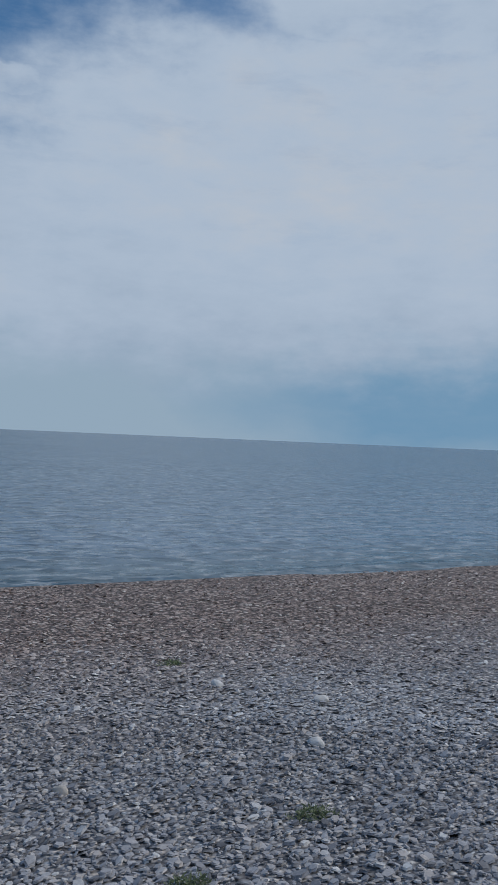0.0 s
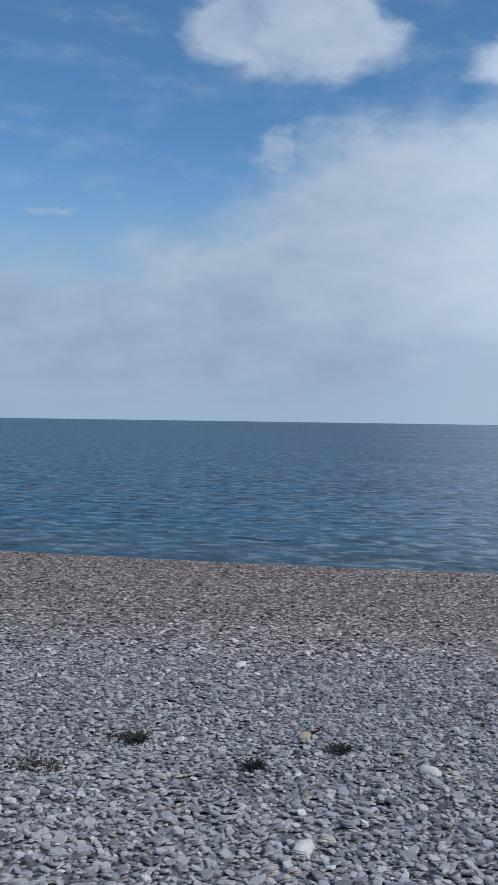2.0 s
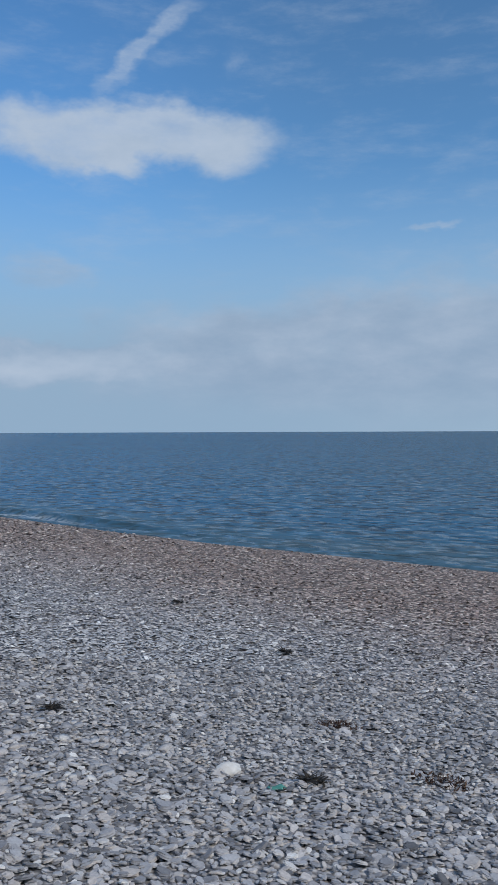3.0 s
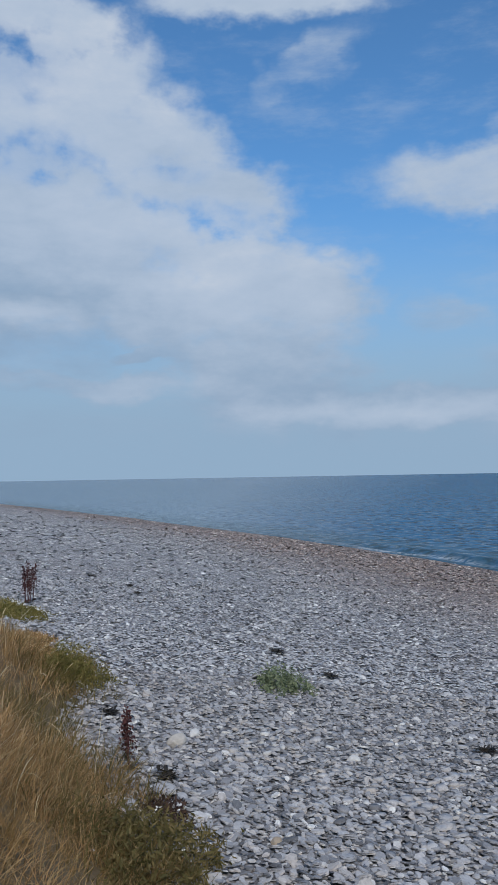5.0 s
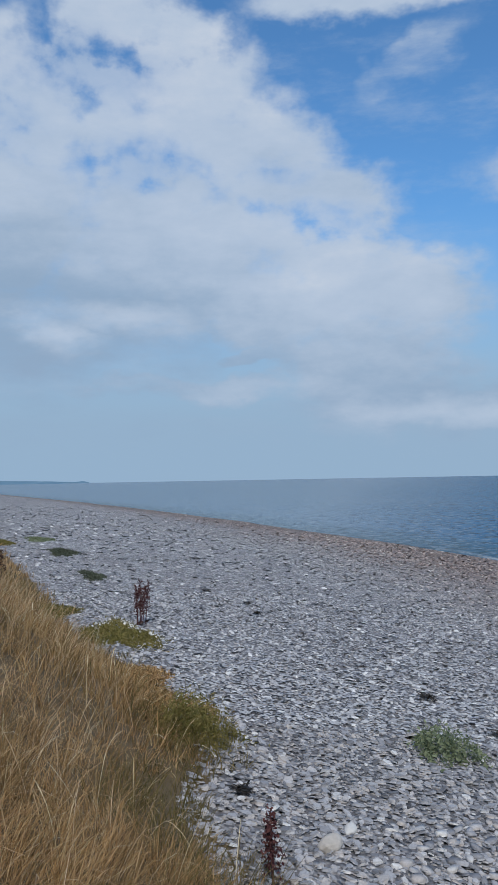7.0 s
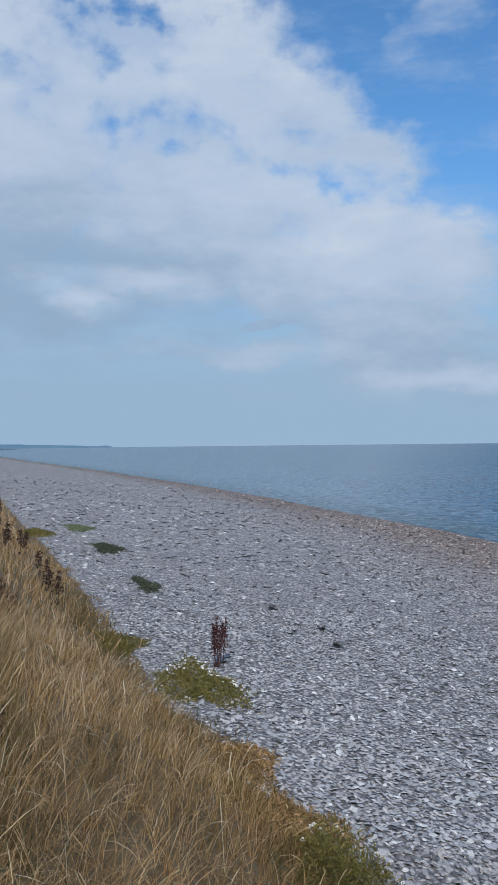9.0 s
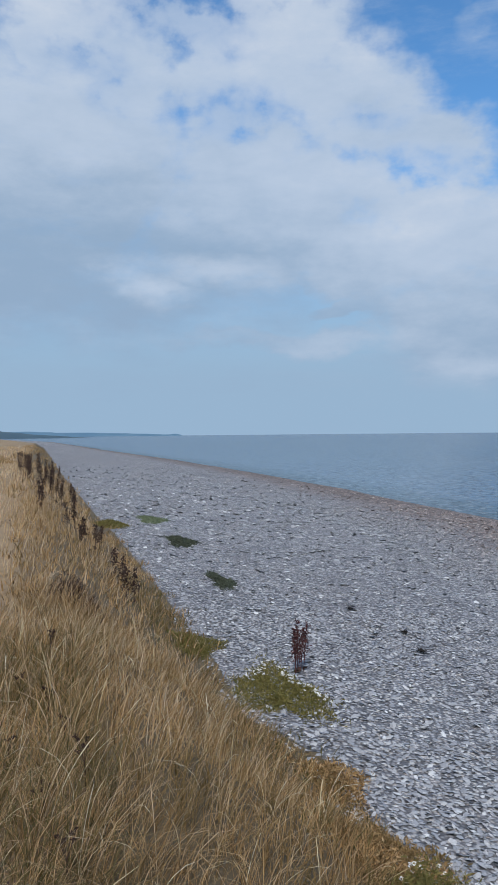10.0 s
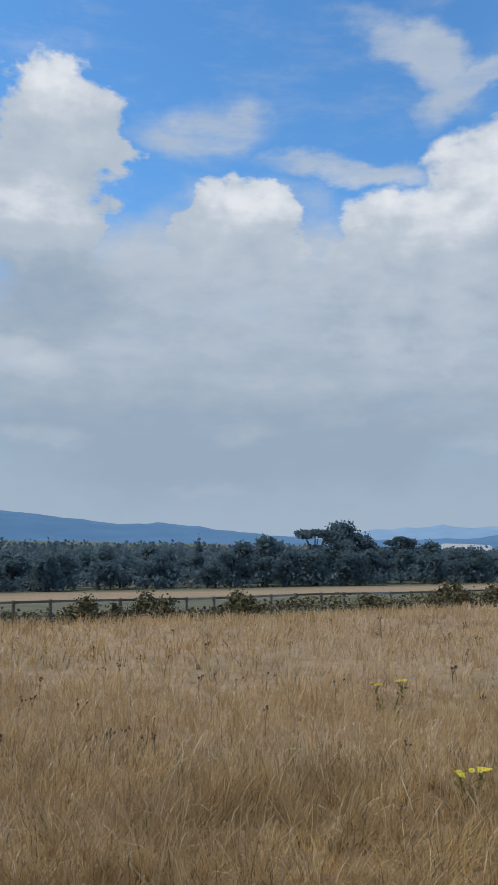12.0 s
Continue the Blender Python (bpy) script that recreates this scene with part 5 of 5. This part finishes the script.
def far_wood():
    """The crowns of a wood too far off to tell its trees apart."""
    n = 26000
    a, e = np.random.uniform(-70, 520, n), np.random.uniform(135, 215, n)
    px = -3.43 + INLAND[0] * (17.5 + e) + EDGE[0] * a
    py = -1.02 + INLAND[1] * (17.5 + e) + EDGE[1] * a
    top = 4.1 + 1.1 * np.sin(a * 0.21 + 2 * np.sin(a * 0.07)) + 0.8 * np.sin(a * 0.63 + e)
    c = np.stack([px, py, land(px, py) + top * np.random.uniform(0.02, 1, n) ** 0.3], 1)
    k = slice(0, n, 5)
    depth = np.stack([px[k], py[k], land(px[k], py[k]) + top[k] * np.random.uniform(0.1, 0.62, len(px[k]))], 1)
    made = joined([leaves(c, np.random.uniform(0.7, 1.3, n), 0.0, 0.5), leaves(depth, np.random.uniform(2.0, 3.2, len(depth)), 0.0, 0.7)])
    tagged(new("far_wood", raw_mesh("far_wood", *made, M_HAZED_TREE)), "dark green wood filling the low ground inland", "wood", kind="stuff")


far_wood()


def wood_edge():
    """The low thicket along the front of the wood."""
    n = 14000
    a, e = np.random.uniform(-45, 300, n), np.random.uniform(76, 84, n)
    px = -3.43 + INLAND[0] * (17.5 + e) + EDGE[0] * a
    py = -1.02 + INLAND[1] * (17.5 + e) + EDGE[1] * a
    top = 1.9 + 0.7 * np.sin(a * 0.35 + 2 * np.sin(a * 0.11)) + 0.5 * np.sin(a * 1.1 + e)
    c = np.stack([px, py, land(px, py) + top * np.sqrt(np.random.uniform(0.0, 1, n))], 1)
    tagged(new("thicket", raw_mesh("thicket", *leaves(c, np.random.uniform(0.35, 0.7, n), 0.0, 0.5), M_HAZED_TREE)), "low dark green thicket along the front of the wood", "thicket", kind="stuff")


wood_edge()


def far_hedges():
    """Hedges and copses that close the land beyond the field, too far off to tell apart."""
    n = 9000
    a, d = np.radians(np.random.uniform(98, 126, n)), np.random.uniform(300, 390, n)
    px, py = -3.43 - np.sin(a) * d, -1.02 + np.cos(a) * d
    g = np.degrees(a)
    top = 3.4 + 1.8 * smooth((g - 108) / 6) + 1.2 * np.sin(g * 2.1 + 2 * np.sin(g * 0.9)) + 0.7 * np.sin(g * 7.3)
    c = np.stack([px, py, land(px, py) + top * np.sqrt(np.random.uniform(0.0, 1, n)) * np.clip((g - 96) / 8, 0.3, 1)], 1)
    tagged(new("far_hedges", raw_mesh("far_hedges", *leaves(c, np.random.uniform(0.6, 1.2, n), 0.0, 0.5), M_HAZED_TREE)), "dark hedges and copses beyond the field", "hedge", kind="stuff")


far_hedges()


def scrub():
    """Rank weeds and brambles along the foot of the fence."""
    n = 22000
    a, e = np.random.uniform(-16, 70, n), np.random.normal(7.6, 1.1, n)
    px = -3.43 + INLAND[0] * (17.5 + e) + EDGE[0] * a
    py = -1.02 + INLAND[1] * (17.5 + e) + EDGE[1] * a
    top = np.clip(0.98 + 0.25 * np.sin(a * 0.8 + 2 * np.sin(a * 0.23)) + 0.15 * np.sin(a * 2.1 + e), 0.3, 1.5) * np.clip(0.48 + a / 110, 0.40, 0.9)
    c = np.stack([px, py, land(px, py) + top * np.sqrt(np.random.uniform(0.0, 1, n))], 1)
    tagged(new("scrub", raw_mesh("scrub", *leaves(c, np.random.uniform(0.06, 0.14, n), 0.0, 0.5), M_SCRUB)), "brown and olive scrub growing along the fence", "scrub", kind="stuff")


scrub()


def box(sx, sy, sz, material, bevel=0.01, name="box"):
    bm = bmesh.new()
    bmesh.ops.create_cube(bm, size=1)
    for v in bm.verts:
        v.co = Vector((v.co.x * sx, v.co.y * sy, (v.co.z + 0.5) * sz))
    bmesh.ops.bevel(bm, geom=bm.edges[:], offset=bevel, segments=1, affect="EDGES")
    me = bpy.data.meshes.new(name)
    bm.to_mesh(me)
    bm.free()
    me.materials.append(material)
    return me


def fence(s0, s1, e, gap):
    """Post-and-rail fence along the foot of the field."""
    ob = thing("fence", "weathered post-and-rail timber fence behind the field", "fence")
    post, n = box(0.10, 0.10, 1.38, M_POST, 0.012, "post"), int((s1 - s0) / gap)
    spots = [on(*inland(s0 + gap * i, e)) for i in range(n + 1)]
    yaw = math.degrees(math.atan2(EDGE[1], EDGE[0]))
    for i, p in enumerate(spots):
        o = part("post", post, ob)
        o.matrix_world = pose(p[0], p[1], p[2] - 0.25, random.uniform(-2, 2), random.uniform(-3, 3), yaw)
    for a, b in zip(spots, spots[1:]):
        for z in (1.02, 0.56):
            d = Vector(b) - Vector(a)
            o = part("rail", box(d.length + 0.1, 0.045, 0.085, M_POST, 0.008, "rail"), ob)
            o.matrix_world = Matrix.Translation((Vector(a) + Vector(b)) / 2 + Vector((0, 0, z))) @ d.to_track_quat("X", "Z").to_matrix().to_4x4()
    return ob


fence(-14, 5, 9.8, 1.3)
fence(7.0, 60, 9.8, 1.3)


def house(at, long, deep, eaves, ridge, turn, label, chimney=True):
    ob = thing("house", label, "house", at, turn)
    part("wall", box(long, deep, eaves, M_RENDER, 0.02, "wall"), ob)
    bm = bmesh.new()
    v = [bm.verts.new(c) for c in ((-long / 2 - 0.2, -deep / 2 - 0.2, eaves), (long / 2 + 0.2, -deep / 2 - 0.2, eaves), (long / 2 + 0.2, deep / 2 + 0.2, eaves), (-long / 2 - 0.2, deep / 2 + 0.2, eaves), (-long / 2, 0, ridge), (long / 2, 0, ridge))]
    for f in ((0, 1, 5, 4), (2, 3, 4, 5), (0, 4, 3), (1, 2, 5), (3, 2, 1, 0)):
        bm.faces.new([v[i] for i in f])
    me = bpy.data.meshes.new("roof")
    bm.to_mesh(me)
    bm.free()
    me.materials.append(M_ROOF)
    part("roof", me, ob)
    for i in range(max(2, int(long / 3))):
        w = part("window", box(1.0, 0.08, 1.0, M_DARK, 0.01, "window"), ob)
        w.location = (-long / 2 + (i + 0.5) * long / max(2, int(long / 3)), -deep / 2 - 0.03, eaves * 0.4)
        w2 = part("window", w.data, ob)
        w2.location = (w.location.x, deep / 2 + 0.03, eaves * 0.4)
    if chimney:
        c = part("chimney", box(0.7, 0.7, 1.3, M_RENDER, 0.02, "chimney"), ob)
        c.location = (long * 0.35, 0, ridge - 0.5)
    return ob


def afar(az, d, z=None):
    a = radians(az)
    x, y = -3.43 - math.sin(a) * d, -1.02 + math.cos(a) * d
    return (x, y, float(land(x, y)) if z is None else z)


def low_house(az, d, long, deep, top, turn, label, chimney):
    p = afar(az, d)
    ridge_z = top - p[2]
    house(p, long, deep, ridge_z * 0.72, ridge_z, turn, label, chimney)


low_house(109, 275, 12.0, 5, 2.3, 20, "long low white building beyond the field", False)
low_house(104.1, 290, 5.0, 5, 2.7, 10, "small white cottage beyond the field", False)
low_house(101.7, 300, 3.0, 4, 3.5, 30, "small white cottage beyond the field", False)
low_house(100.3, 310, 9.0, 4.5, 2.5, 5, "low white building beyond the field", False)
low_house(94.5, 420, 3.4, 4.0, 3.3, 40, "white gabled cottage below the wooded hill", False)
p = afar(132.5, 112)
house(p, 2.5, 1.8, 0.36 - p[2], 0.44 - p[2], 42, "small flat-roofed white building before the far trees", False)


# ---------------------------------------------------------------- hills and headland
# distance haze is put into the base colour, which also emits
def hazed_hill_material(name, a, b, glow):
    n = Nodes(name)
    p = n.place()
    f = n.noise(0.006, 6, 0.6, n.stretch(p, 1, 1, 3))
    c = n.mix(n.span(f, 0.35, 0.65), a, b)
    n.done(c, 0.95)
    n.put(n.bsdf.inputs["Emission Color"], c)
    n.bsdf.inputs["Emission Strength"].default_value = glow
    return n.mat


M_HILL = hazed_hill_material("distant_moor", (0.036, 0.091, 0.168), (0.048, 0.110, 0.190), 0.75)
M_FARHILL = hazed_hill_material("hazy_mountain", (0.105, 0.178, 0.268), (0.128, 0.202, 0.292), 0.75)
M_WOODHILL = hazed_hill_material("wooded_rise", (0.030, 0.060, 0.085), (0.045, 0.080, 0.105), 0.5)
M_STUBBLE = hazed_hill_material("far_stubble", (0.30, 0.31, 0.31), (0.38, 0.38, 0.37), 0.3)
M_COAST = hazed_hill_material("far_coast", (0.055, 0.115, 0.175), (0.075, 0.14, 0.20), 0.7)


def ridge(name, label, material, dist, crest, rough, base=-4.0, deep=500):
    """A range of hills: crest gives (azimuth, metres high) knots; the land rises to it and falls behind it."""
    az = np.linspace(crest[0][0], crest[-1][0], 240)
    h = np.interp(az, [c[0] for c in crest], [c[1] for c in crest])
    wob = np.array([noise.fractal(Vector((a * 0.55, dist * 0.01, 0)), 0.9, 2.0, 6) for a in az]) * rough
    h = np.maximum(h + wob * np.minimum(1, h / 20), 0.0)
    rows = []
    for d, k in ((-deep, 0.0), (-deep * 0.6, 0.42), (-deep * 0.25, 0.82), (0, 1.0), (deep * 0.6, 0.4)):
        a = np.radians(az)
        rows.append(np.stack([-np.sin(a) * (dist + d), np.cos(a) * (dist + d), base + h * k], 1))
    w = len(az)
    i = (np.arange(len(rows) - 1)[:, None] * w + np.arange(w - 1)[None, :]).ravel()
    tagged(new(name, raw_mesh(name, np.concatenate(rows), np.stack([i, i + 1, i + w + 1, i + w], 1), material)), label, "hill", kind="structure")


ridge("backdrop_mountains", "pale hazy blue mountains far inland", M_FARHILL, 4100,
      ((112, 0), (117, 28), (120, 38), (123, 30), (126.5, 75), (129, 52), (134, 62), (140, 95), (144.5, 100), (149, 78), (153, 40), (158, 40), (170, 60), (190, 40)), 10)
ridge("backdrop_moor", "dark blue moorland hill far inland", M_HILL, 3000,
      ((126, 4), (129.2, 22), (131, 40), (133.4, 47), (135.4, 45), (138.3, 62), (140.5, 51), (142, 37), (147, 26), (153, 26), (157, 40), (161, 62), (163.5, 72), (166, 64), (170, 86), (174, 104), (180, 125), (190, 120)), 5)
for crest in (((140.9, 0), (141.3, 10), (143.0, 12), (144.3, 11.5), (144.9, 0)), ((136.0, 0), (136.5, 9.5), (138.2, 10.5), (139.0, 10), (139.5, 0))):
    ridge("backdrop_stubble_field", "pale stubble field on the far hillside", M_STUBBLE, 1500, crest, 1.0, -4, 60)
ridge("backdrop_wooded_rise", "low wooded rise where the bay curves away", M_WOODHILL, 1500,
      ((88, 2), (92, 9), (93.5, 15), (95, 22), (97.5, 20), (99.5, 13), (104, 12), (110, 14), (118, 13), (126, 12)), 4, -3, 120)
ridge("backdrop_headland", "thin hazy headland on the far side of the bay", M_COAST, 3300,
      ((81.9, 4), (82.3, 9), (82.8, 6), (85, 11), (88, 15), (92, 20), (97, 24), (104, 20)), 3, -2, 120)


# ---------------------------------------------------------------- single cobbles, last
def single_stone(k):
    v, f = stone_form(1, *NEAR_FORM)
    flat = (0.2, 0.3, 0.26, 0.36)[k % 4]
    return raw_mesh("cobble", v[0] * np.array([1.0, (0.6, 0.75, 0.9)[k % 3], flat]), f, M_STONE_ONE)


forms = [single_stone(k) for k in range(12)]
rng = random.Random(3)
for i, (sx, sy, sz, w) in enumerate(picked_at):
    o = new("cobble", forms[i % 12])
    o.parent = ground
    o.matrix_world = pose(sx, sy, sz + w * rng.uniform(0.05, 0.2) + 0.008, rng.gauss(-7, 11), rng.gauss(0, 11), rng.uniform(0, 360)) @ Matrix.Scale(w, 4)
